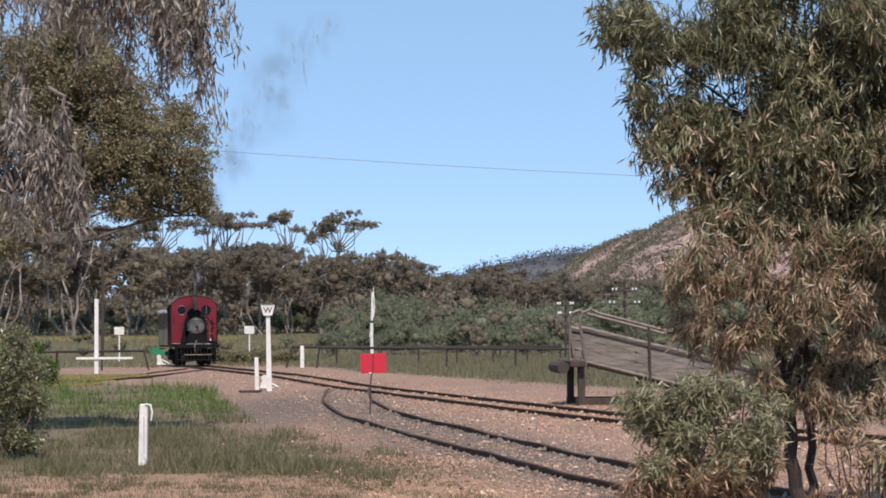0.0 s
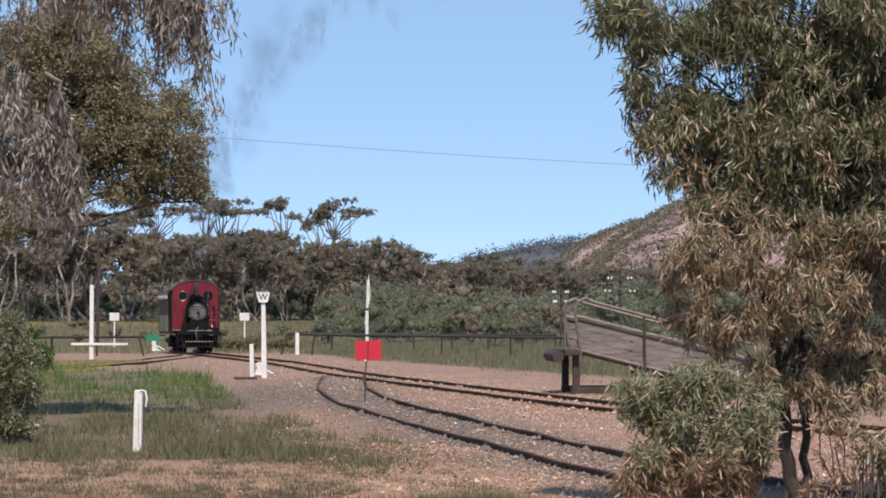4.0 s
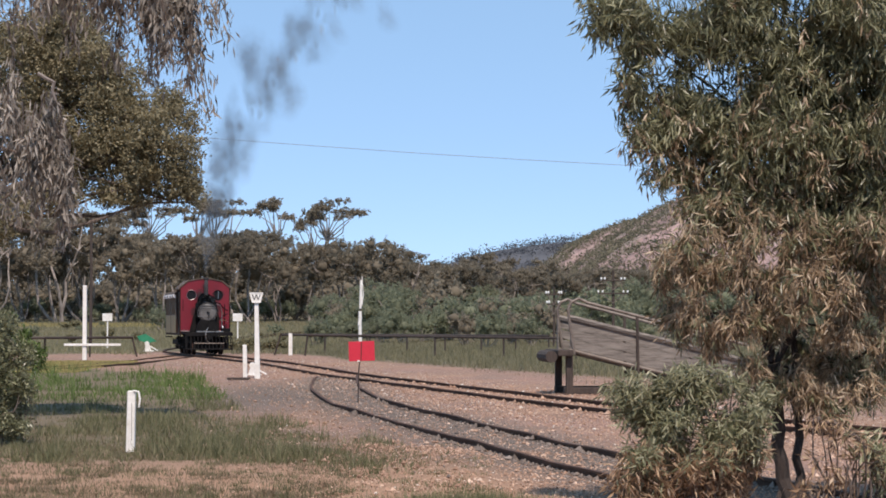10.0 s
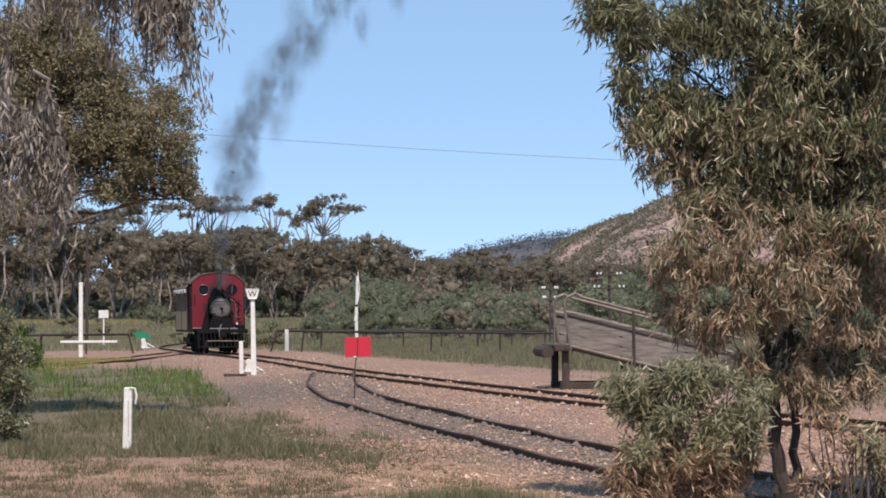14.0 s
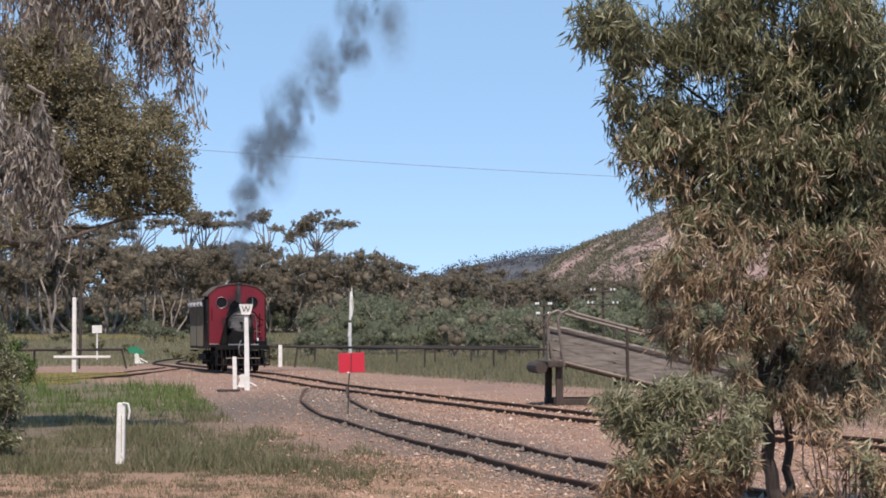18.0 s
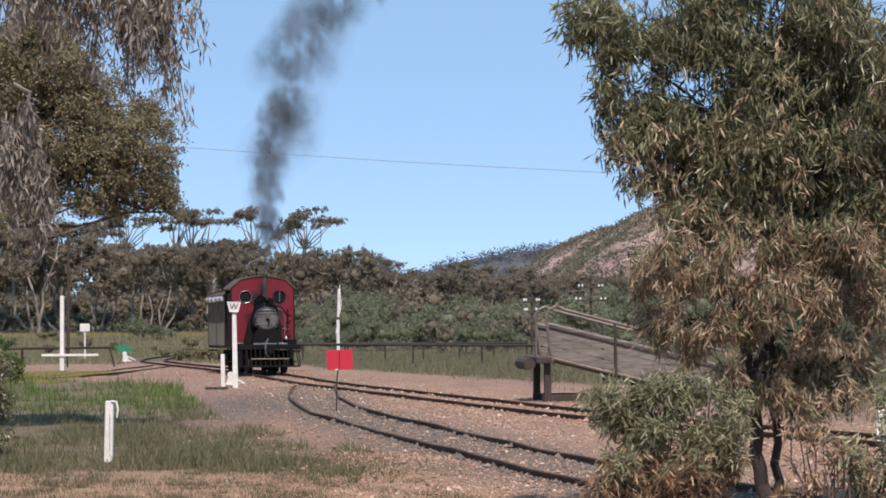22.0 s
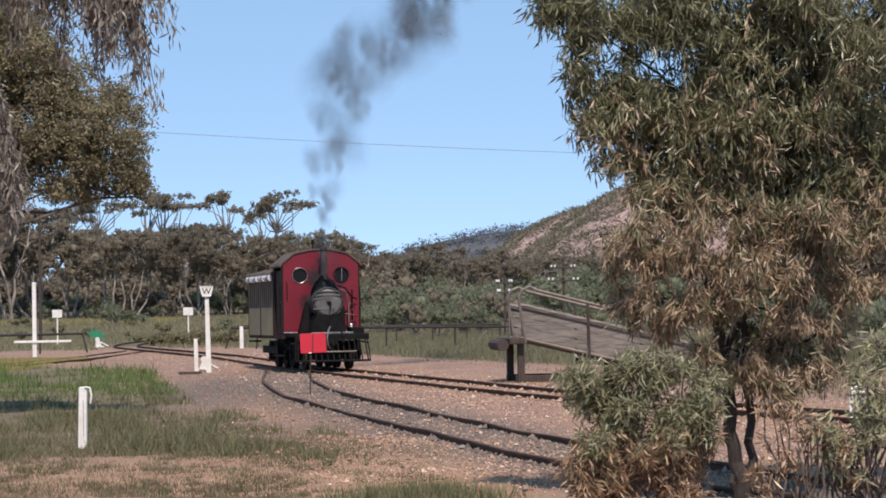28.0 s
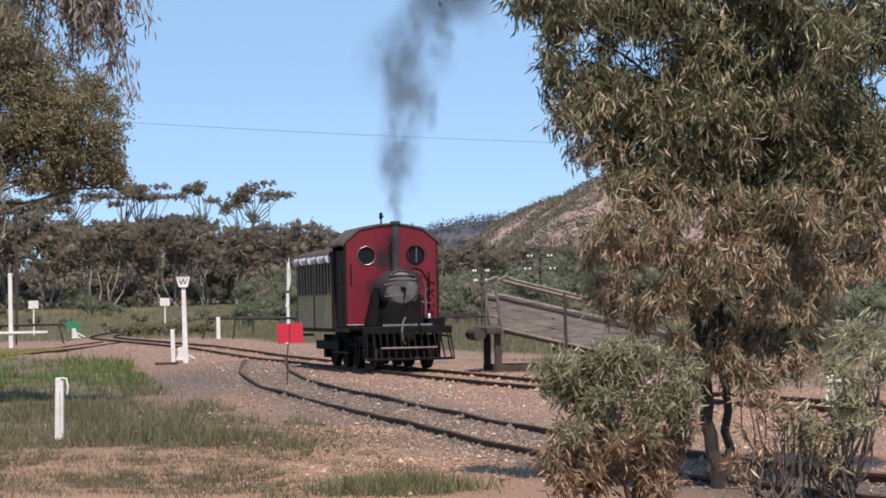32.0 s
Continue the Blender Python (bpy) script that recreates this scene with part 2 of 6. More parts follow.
M = dict(
    ground=ground_material(), hill=hill_material(), glass=glass_dark(), smoke=smoke_material("coal_smoke", (0.165, 0.190, 0.220)), steam=smoke_material("white_steam", (0.62, 0.63, 0.66)),
    white=worn("white_paint", (0.80, 0.79, 0.76), (0.58, 0.54, 0.48), 4, 0.55, amount=0.7),
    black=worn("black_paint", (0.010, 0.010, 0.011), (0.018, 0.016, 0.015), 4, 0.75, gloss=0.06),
    letter=worn("black_lettering", (0.02, 0.02, 0.02), (0.03, 0.03, 0.03), 6, 0.6),
    sign_red=worn("red_sign_paint", (0.60, 0.026, 0.05), (0.52, 0.022, 0.042), 3, 0.45, amount=0.8, bump=0.1),
    cab_red=worn("cab_red_paint", (0.18, 0.007, 0.018), (0.11, 0.005, 0.012), 1.6, 0.42, amount=0.8, bump=0.15),
    boiler_grey=worn("sooty_boiler_black", (0.055, 0.054, 0.056), (0.016, 0.016, 0.017), 5, 0.55, gloss=0.3),
    sooted_red=sooted_red(),
    door_grey=worn("smokebox_grey", (0.125, 0.122, 0.12), (0.045, 0.043, 0.042), 4, 0.6),
    iron=worn("sooty_iron", (0.013, 0.0125, 0.013), (0.006, 0.006, 0.006), 5, 0.75, gloss=0.08),
    steel=worn("bare_steel", (0.42, 0.41, 0.40), (0.2, 0.17, 0.15), 8, 0.35, 0.9),
    brass=worn("dull_brass", (0.42, 0.33, 0.2), (0.16, 0.12, 0.07), 8, 0.45, 0.9),
    slat=worn("brown_slat", (0.19, 0.135, 0.085), (0.10, 0.07, 0.045), 3, 0.6),
    panel=worn("tan_panel", (0.33, 0.235, 0.105), (0.24, 0.17, 0.075), 2, 0.6),
    brown=worn("brown_varnish", (0.035, 0.02, 0.015), (0.016, 0.010, 0.008), 3, 0.75, gloss=0.15),
    roof=worn("roof_canvas", (0.11, 0.08, 0.062), (0.055, 0.04, 0.033), 1.5, 0.85),
    blind=worn("rolled_canvas", (0.62, 0.63, 0.66), (0.42, 0.42, 0.44), 6, 0.8),
    rail=worn("rusty_rail", (0.105, 0.058, 0.040), (0.045, 0.028, 0.022), 3, 0.8, gloss=0.2),
    sleeper=worn("old_sleeper", (0.16, 0.12, 0.095), (0.08, 0.06, 0.05), 3, 0.9, stretch=(1, 6, 6)),
    timber=worn("grey_timber", (0.235, 0.205, 0.18), (0.05, 0.04, 0.035), 2.2, 0.9, stretch=(1, 8, 8), bump=0.6),
    darkwood=worn("dark_timber", (0.072, 0.052, 0.043), (0.030, 0.023, 0.020), 3, 0.9, stretch=(5, 5, 1), bump=0.5),
    pipe=worn("weathered_pipe", (0.23, 0.19, 0.16), (0.09, 0.07, 0.06), 5, 0.6, 0.3),
    rustpipe=worn("rusty_pipe", (0.07, 0.052, 0.045), (0.035, 0.026, 0.023), 4, 0.7, 0.3),
    green=worn("green_paint", (0.02, 0.22, 0.11), (0.015, 0.15, 0.075), 4, 0.5),
    porcelain=worn("white_porcelain", (0.85, 0.85, 0.84), (0.7, 0.7, 0.68), 9, 0.2),
    bark=worn("tree_bark", (0.19, 0.145, 0.12), (0.035, 0.026, 0.022), 9, 0.9, stretch=(4, 4, 1), bump=0.8),
    darkbark=worn("dark_sapling_bark", (0.070, 0.052, 0.044), (0.024, 0.019, 0.017), 14, 0.9, stretch=(4, 4, 1), bump=0.8),
    palebark=worn("pale_gum_bark", (0.33, 0.29, 0.26), (0.10, 0.08, 0.07), 1.2, 0.85, stretch=(3, 3, 1), bump=0.4),
    wire=worn("wire_metal", (0.30, 0.31, 0.34), (0.22, 0.22, 0.24), 3, 0.5, 0.5),
    leaf_green=leafy("grey_green_leaves", [(0.05, (0.058, 0.058, 0.032)), (0.40, (0.116, 0.118, 0.061)), (0.70, (0.220, 0.218, 0.122)), (0.95, (0.452, 0.435, 0.290))], rough=0.36, clear=0.3),
    leaf_gold=leafy("golden_brown_leaves", [(0.05, (0.156, 0.106, 0.072)), (0.40, (0.320, 0.227, 0.144)), (0.70, (0.529, 0.401, 0.266)), (0.95, (0.829, 0.709, 0.545))], rough=0.4, clear=0.3),
    leaf_bush=leafy("shrub_leaves", [(0.05, (0.108, 0.113, 0.060)), (0.40, (0.243, 0.246, 0.135)), (0.75, (0.416, 0.394, 0.248)), (0.95, (0.648, 0.589, 0.437))], rough=0.42, clear=0.3),
    leaf_rust=leafy("rusty_shrub_leaves", [(0.05, (0.103, 0.055, 0.034)), (0.40, (0.259, 0.161, 0.098)), (0.70, (0.437, 0.301, 0.184)), (0.95, (0.655, 0.517, 0.356))], rough=0.4, clear=0.25),
    leaf_hang=leafy("hanging_gum_leaves", [(0.05, (0.095, 0.081, 0.070)), (0.40, (0.233, 0.205, 0.172)), (0.70, (0.385, 0.343, 0.295)), (0.95, (0.638, 0.583, 0.517))]),
    leaf_round=leafy("olive_brown_leaves", [(0.05, (0.095, 0.083, 0.049)), (0.40, (0.185, 0.159, 0.090)), (0.70, (0.293, 0.249, 0.143)), (0.95, (0.459, 0.409, 0.260))], clear=0.35),
    leaf_far=leafy("woodland_leaves", [(0.05, (0.172, 0.147, 0.109)), (0.40, (0.227, 0.195, 0.144)), (0.70, (0.276, 0.237, 0.178)), (0.95, (0.331, 0.289, 0.224))], rough=1.0, clear=0.5),
    leaf_scrub=leafy("scrub_leaves", [(0.05, (0.164, 0.178, 0.116)), (0.4, (0.212, 0.231, 0.150)), (0.7, (0.256, 0.274, 0.184)), (0.95, (0.307, 0.318, 0.224))], rough=1.0, clear=0.5),
    # distance haze is put into these leaf colours as blue-grey
    leaf_hazed=leafy("hazed_distant_leaves", [(0.05, (0.100, 0.105, 0.118)), (0.5, (0.125, 0.13, 0.145)), (0.95, (0.15, 0.155, 0.17))], rough=1.0, clear=0.5),
    leaf_ridge=leafy("ridge_leaves", [(0.05, (0.095, 0.092, 0.064)), (0.5, (0.155, 0.145, 0.100)), (0.95, (0.235, 0.212, 0.150))], rough=1.0, clear=0.4),
    lush=leafy("lush_grass", [(0.05, (0.042, 0.070, 0.016)), (0.4, (0.080, 0.128, 0.027)), (0.7, (0.118, 0.168, 0.042)), (0.95, (0.190, 0.212, 0.078))], 0.7, 0.3),
    yellowgrass=leafy("yellow_grass", [(0.05, (0.233, 0.194, 0.069)), (0.5, (0.348, 0.292, 0.108)), (0.95, (0.476, 0.398, 0.171))], 0.8, 0.3),
    grass=leafy("meadow_grass", [(0.05, (0.077, 0.084, 0.036)), (0.4, (0.131, 0.132, 0.061)), (0.7, (0.191, 0.176, 0.093)), (0.95, (0.291, 0.256, 0.154))], 0.7, 0.3),
    fieldgrass=leafy("field_grass_blades", [(0.05, (0.150, 0.138, 0.075)), (0.4, (0.205, 0.188, 0.105)), (0.7, (0.262, 0.232, 0.140)), (0.95, (0.340, 0.300, 0.195))], 0.9, 0.45),
    drygrass=leafy("dry_grass", [(0.05, (0.101, 0.080, 0.046)), (0.4, (0.168, 0.132, 0.078)), (0.7, (0.252, 0.200, 0.129)), (0.95, (0.378, 0.312, 0.230))], 0.8, 0.3),
    stone=leafy("ballast_stone", [(0.05, (0.190, 0.108, 0.073)), (0.35, (0.310, 0.189, 0.129)), (0.7, (0.440, 0.288, 0.207)), (0.95, (0.720, 0.558, 0.448))], 0.9, 0.0),
    quartz=leafy("pale_quartz", [(0.05, (0.42, 0.35, 0.29)), (0.5, (0.62, 0.54, 0.47)), (0.95, (0.80, 0.74, 0.67))], 0.7, 0.0),
    greystone=leafy("grey_ballast_stone", [(0.05, (0.085, 0.067, 0.057)), (0.35, (0.135, 0.107, 0.092)), (0.75, (0.200, 0.162, 0.138)), (0.97, (0.330, 0.275, 0.239))], 0.9, 0.0),
)


# ---- building blocks ----
def mesh_of(bm, name, material, smooth=False):
    me = bpy.data.meshes.new(name)
    bm.to_mesh(me)
    bm.free()
    me.materials.append(material)
    if smooth:
        for p in me.polygons:
            p.use_smooth = True
    return me


def part(name, bm, material, parent, label="", smooth=False):
    ob = new(name, mesh_of(bm, name, material, smooth) if isinstance(bm, bmesh.types.BMesh) else bm)
    ob.parent = parent
    return tagged(ob, label)


def thing(name, m, label, category, group="", kind=""):
    ob = new(name)
    ob.matrix_basis = m
    ob.empty_display_size = 0.2
    return tagged(ob, label, category, group, kind)


def box(size, at=(0, 0, 0), turn=None, bevel=0.0, bm=None):
    bm = bm or bmesh.new()
    m = Matrix.Translation(at) @ (turn or Matrix.Identity(4)) @ Matrix.Diagonal((*size, 1))
    made = bmesh.ops.create_cube(bm, size=1.0, matrix=m)["verts"]
    if bevel:
        edges = list({e for v in made for e in v.link_edges})
        bmesh.ops.bevel(bm, geom=edges, offset=bevel, segments=2, affect="EDGES", profile=0.6)
    return bm


def tube(points, radii, seg=8, bm=None, caps=True):
    """A round bar along a line of points, with a radius at each."""
    bm = bm or bmesh.new()
    pts = [Vector(p) for p in points]
    if isinstance(radii, (int, float)):
        radii = [radii] * len(pts)
    rings = []
    side = None
    for i, p in enumerate(pts):
        d = (pts[min(i + 1, len(pts) - 1)] - pts[max(i - 1, 0)]).normalized()
        if side is None:
            side = d.cross(Vector((0.31, 0.17, 0.93)) if abs(d.z) < 0.9 else Vector((1, 0.1, 0))).normalized()
        side = (side - d * side.dot(d)).normalized()
        up = d.cross(side)
        rings.append([bm.verts.new(p + radii[i] * (math.cos(a) * side + math.sin(a) * up)) for a in (2 * math.pi * j / seg for j in range(seg))])
    for a, b in zip(rings, rings[1:]):
        for j in range(seg):
            bm.faces.new((a[j], a[(j + 1) % seg], b[(j + 1) % seg], b[j]))
    if caps:
        bm.faces.new(rings[0][::-1])
        bm.faces.new(rings[-1])
    return bm


def prism(profile, y0, y1, bm=None):
    """A flat outline in x, z, drawn out from y0 to y1."""
    bm = bm or bmesh.new()
    a = [bm.verts.new((x, y0, z)) for x, z in profile]
    b = [bm.verts.new((x, y1, z)) for x, z in profile]
    bm.faces.new(a)
    bm.faces.new(b[::-1])
    n = len(profile)
    for i in range(n):
        bm.faces.new((a[i], b[i], b[(i + 1) % n], a[(i + 1) % n]))
    bmesh.ops.recalc_face_normals(bm, faces=bm.faces[:])
    return bm


def smoothed(points, step=0.5):
    """A Catmull-Rom line through the points, in even small steps."""
    p = np.array(points, float)
    p = np.vstack([2 * p[0] - p[1], p, 2 * p[-1] - p[-2]])
    out = []
    for i in range(1, len(p) - 2):
        n = max(2, int(np.linalg.norm(p[i + 1] - p[i]) / step))
        for s in np.linspace(0, 1, n, endpoint=False):
            a, b, c, d = p[i - 1:i + 3]
            out.append(0.5 * (2 * b + (c - a) * s + (2 * a - 5 * b + 4 * c - d) * s * s + (3 * b - a - 3 * c + d) * s ** 3))
    out.append(p[-2])
    return np.array(out)


def soup(name, verts, faces, material):
    """A mesh straight from arrays."""
    me = bpy.data.meshes.new(name)
    me.from_pydata(np.asarray(verts).tolist(), [], np.asarray(faces).tolist())
    me.materials.append(material)
    return me


def leaf_mesh(name, at, along, length, width, material, simple=False):
    """Narrow folded leaves: at, along (n x 3), length and width (n)."""
    n = len(at)
    along = along / np.linalg.norm(along, axis=1, keepdims=True)
    side = np.cross(along, rng.normal(size=(n, 3)))
    side /= np.linalg.norm(side, axis=1, keepdims=True) + 1e-9
    nor = np.cross(along, side)
    L, W = length[:, None], width[:, None]
    v = np.stack([at, at + along * L * 0.45 + side * W / 2 + nor * W * 0.15, at + along * L + nor * L * 0.1, at + along * L * 0.45 - side * W / 2 + nor * W * 0.15], 1).reshape(-1, 3)
    if simple:
        v = v.reshape(n, 4, 3)[:, [0, 1, 2]] + (side * W * 0.2)[:, None] * np.array([0, 1, 0])[None, :, None]
        return soup(name, v.reshape(-1, 3), np.arange(3 * n).reshape(n, 3), material)
    return soup(name, v, np.arange(4 * n).reshape(n, 4), material)


def gz(y):
    """The ground's height along the valley: level, then a small rise past the points."""
    y = np.asarray(y, float)
    s, r = np.clip((y - 62) / 18, 0, 1), np.clip((y - 125) / 115, 0, 1)
    return 0.12 * s * s * (3 - 2 * s) - 0.04 + 2.0 * r * r * (3 - 2 * r) + 0.02 * np.clip(y - 240, 0, 260)


# ---- the ground, one sheet to the horizon ----
MAIN = [(-13.2, 133), (-13.3, 124), (-12.6, 112), (-11.3, 104), (-6.8, 84), (-2.3, 64), (0.85, 50), (2.88, 41), (5.2, 33), (8.6, 24.5), (13.5, 16)]
SIDING = [(-2.62, 63.5), (-2.5, 58.8), (-2.16, 51.7), (-1.72, 46.3), (-1.14, 41.2), (-0.34, 36.6), (0.5, 31.5), (1.3, 27), (2.1, 23), (3.2, 19.2), (4.7, 15.6)]
LEFTROAD = [(-10.4, 97.5), (-10.5, 92), (-10.6, 85), (-11.1, 77), (-12.6, 71.5), (-16, 68), (-22, 66)]
BACKROAD = [(-13.2, 133), (-13.4, 150), (-9, 170), (0, 185), (14, 200)]


def near_line(x, y, line):
    """The distance of points from a line."""
    best = np.full(np.shape(x), 1e9)
    for px, py in smoothed(line, 1.0):
        best = np.minimum(best, np.hypot(x - px, y - py))
    return best


def grass_edge(y):
    return np.interp(y, [20, 22.3, 25.5, 29, 32, 41, 55, 61, 68, 72, 76], [-0.3, 0.0, -0.15, -0.85, -1.5, -3.8, -5.7, -6.4, -7.6, -10.0, -16.0])


def build_ground():
    far = np.array([30, 45, 70, 110, 170, 260, 400, 700, 1200, 2200, 4000.0])
    xs = np.concatenate([-far[::-1], np.arange(-20, -9, 0.5), np.arange(-9, 7, 0.22), np.arange(7, 22, 0.6), far])
    ys = np.concatenate([[-1500, -400, -120, -40, -10, 4], np.arange(10, 70, 0.3), np.arange(70, 130, 0.8), [133, 138, 145, 155, 170, 190, 215, 250, 300, 380, 500, 700, 1000, 1500, 2500, 4500]])
    X, Y = np.meshgrid(xs, ys)
    near = (np.abs(X) < 22) & (Y < 130) & (Y > 8)
    bump = np.array([noise.noise((x * 0.9, y * 0.5, 0)) * 0.03 + noise.noise((x * 0.2, y * 0.12, 3)) * 0.05 if n else 0.0 for x, y, n in zip(X.ravel(), Y.ravel(), near.ravel())]).reshape(X.shape)
    dm, ds = near_line(X, Y, MAIN), near_line(X, Y, SIDING)
    dt = np.minimum(dm, ds)
    flat = np.clip((dt - 0.9) / 1.2, 0, 1)
    Z = gz(Y) + bump * flat - 0.02 * flat
    grey = np.clip(1.5 - np.abs(ds - 0.1) / 1.1, 0, 1) * (Y < 66)
    grey = np.maximum(grey, np.clip(1 - np.hypot((X + 3.2) / 2.8, (Y - 50) / 16), 0, 1) * 1.5)
    grass = 0.75 * np.clip((grass_edge(Y) - X) / 0.9, 0, 1) * np.clip((Y - 24.5) / 5, 0, 1) * (Y < 80)
    back = np.clip((Y - np.interp(X, [-30, -14, -8, -3, 4, 10, 20], [70, 108, 112, 85, 64, 51, 36])) / 6, 0, 1)
    grass = np.clip(np.maximum(grass, back), 0, 1)
    red = np.clip((27.5 - Y) / 4, 0, 1) * np.clip((2.5 - X) / 2, 0, 1)
    nv = X.size
    idx = np.arange(nv).reshape(X.shape)
    quads = np.stack([idx[:-1, :-1], idx[:-1, 1:], idx[1:, 1:], idx[1:, :-1]], -1).reshape(-1, 4)
    me = soup("ground", np.stack([X, Y, Z], -1).reshape(-1, 3), quads, M["ground"])
    col = me.color_attributes.new("cover", "FLOAT_COLOR", "POINT")
    col.data.foreach_set("color", np.stack([grey, grass, red, np.ones_like(red)], -1).ravel().astype(np.float32))
    for p in me.polygons:
        p.use_smooth = True
    tagged(new("ground", me), "dry reddish gravel and soil with patches of grass", "ground", kind="structure")


build_ground()


def build_hills():
    """The rocky hillside and the ridge far behind it, coloured blue for haze."""
    xs, ys = np.linspace(0, 300, 190), np.linspace(320, 700, 120)
    X, Y = np.meshgrid(xs, ys)
    n = np.array([noise.fractal((x * 0.02, y * 0.012, 1), 1.0, 2.0, 5) for x, y in zip(X.ravel(), Y.ravel())]).reshape(X.shape)
    s = np.clip((Y - 330) / 170, 0, 1)
    s = s * s * (3 - 2 * s)
    crag = np.array([noise.ridged_multi_fractal((x * 0.05, y * 0.03, 4), 0.9, 2.1, 4, 1.0, 2.0) for x, y in zip(X.ravel(), Y.ravel())]).reshape(X.shape)
    Z = 41 * (1 - np.exp(-np.maximum(0, X * 500 / np.maximum(Y, 400) - 13 + 4 * n) / 34)) * s + 3.0 * n * s - 1.0 + (crag - 1.2) * 2.6 * np.clip((500 - Y) / 60, 0.12, 1) * s
    idx = np.arange(X.size).reshape(X.shape)
    quads = np.stack([idx[:-1, :-1], idx[:-1, 1:], idx[1:, 1:], idx[1:, :-1]], -1).reshape(-1, 4)
    me = soup("hillside", np.stack([X, Y, Z], -1).reshape(-1, 3), quads, M["hill"])
    tagged(new("hillside", me), "rocky pinkish-brown hillside with scattered scrub", "hill", kind="structure")
    # scrub on the slope
    pts = []
    while len(pts) < 8200:
        i, j = rng.integers(0, 80), rng.integers(0, 110)
        a, b = rng.random(2)
        w = ((1 - a) * (1 - b), a * (1 - b), (1 - a) * b, a * b)
        p = sum(q * np.array([X[r, c], Y[r, c], Z[r, c]]) for q, (r, c) in zip(w, ((i, j), (i, j + 1), (i + 1, j), (i + 1, j + 1))))
        if p[2] > 1 and (p[0] < 44 + rng.normal() * 12 or rng.random() < 0.12):
            pts.append(p)
    at = np.repeat(np.array(pts), 12, 0) + np.clip(rng.normal(size=(8200 * 12, 3)), -1.3, 1.3) * (0.9, 0.9, 0.4) * np.repeat(rng.uniform(0.4, 1.3, 8200), 12)[:, None]
    me = leaf_mesh("hill_scrub", at, rng.normal(size=at.shape), rng.uniform(0.4, 0.8, len(at)), rng.uniform(0.3, 0.6, len(at)), M["leaf_ridge"], True)
    tagged(new("hill_scrub", me), "low grey-green scrub dotted over the rocky hillside", "scrub", kind="stuff")
    xs, ys = np.linspace(-900, 900, 140), np.linspace(1500, 1800, 12)
    X, Y = np.meshgrid(xs, ys)
    n = np.array([noise.fractal((x * 0.006, 0.3, 5), 1.0, 2.0, 5) for x in X.ravel()]).reshape(X.shape)
    s = np.clip((Y - 1500) / 150, 0, 1)
    Z = (np.interp(X, [-900, -300, 6, 46, 95, 210, 900], [25, 30, 46, 56, 63, 74, 90]) + 5 * n) * s - 2
    idx = np.arange(X.size).reshape(X.shape)
    quads = np.stack([idx[:-1, :-1], idx[:-1, 1:], idx[1:, 1:], idx[1:, :-1]], -1).reshape(-1, 4)
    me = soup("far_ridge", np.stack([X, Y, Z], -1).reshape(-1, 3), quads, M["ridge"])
    tagged(new("far_ridge", me), "wooded ridge on the skyline, blue-grey with painted-in haze", "ridge", kind="structure")
    n = 2600
    i, j = rng.integers(2, 7, n), rng.integers(60, 100, n)
    c = np.stack([X[i, j] + rng.uniform(-6, 6, n), Y[i, j] + rng.uniform(-12, 12, n), Z[i, j] + rng.uniform(-1, 3, n)], 1)
    at = np.repeat(c, 20, 0) + rng.normal(size=(n * 20, 3)) * (2.4, 2.4, 1.3)
    me = leaf_mesh("ridge_trees", at, rng.normal(size=at.shape), rng.uniform(0.9, 1.8, len(at)), rng.uniform(0.8, 1.6, len(at)), M["leaf_hazed"], True)
    tagged(new("ridge_trees", me), "distant trees covering the ridge, blue-grey with painted-in haze", "woodland", kind="stuff")


# the ridge's base colour carries the blue of distance haze
M["ridge"] = worn("hazed_ridge_scrub", (0.095, 0.10, 0.115), (0.06, 0.066, 0.078), 0.05, 0.95)
build_hills()


# ---- the railway ----
def offset_line(line, d):
    pts = smoothed(line, 0.6)
    t = np.gradient(pts, axis=0)
    t /= np.linalg.norm(t, axis=1, keepdims=True)
    return pts + np.stack([-t[:, 1], t[:, 0]], 1) * d


RAIL_SECTION = [(-0.05, 0.0), (0.05, 0.0), (0.05, 0.012), (0.011, 0.025), (0.011, 0.065), (0.031, 0.075), (0.031, 0.098), (-0.031, 0.098), (-0.031, 0.075), (-0.011, 0.065), (-0.011, 0.025), (-0.05, 0.012)]


def rail_mesh(pts, z0=-0.005, wear=0.0):
    t = np.gradient(pts, axis=0)
    t /= np.linalg.norm(t, axis=1, keepdims=True)
    n = np.stack([-t[:, 1], t[:, 0]], 1)
    k = len(RAIL_SECTION)
    v = []
    for p, s in zip(pts, n):
        z = float(gz(p[1])) - wear * (0.5 + noise.noise((p[0] * 0.8, p[1] * 0.45, 2.0)))
        p = p + s * wear * noise.noise((p[0] * 0.5, p[1] * 0.3, 7.0))
        v += [(p[0] + s[0] * a, p[1] + s[1] * a, z + z0 + b) for a, b in RAIL_SECTION]
    f = [(i * k + j, i * k + (j + 1) % k, (i + 1) * k + (j + 1) % k, (i + 1) * k + j) for i in range(len(pts) - 1) for j in range(k)]
    me = bpy.data.meshes.new("rail")
    me.from_pydata(v, [], f)
    me.materials.append(M["rail"])
    return me


def sleeper_mesh():
    return mesh_of(box((2.0, 0.22, 0.12), (0, 0, 0), bevel=0.015), "sleeper", M["sleeper"])


SLEEPER = sleeper_mesh()


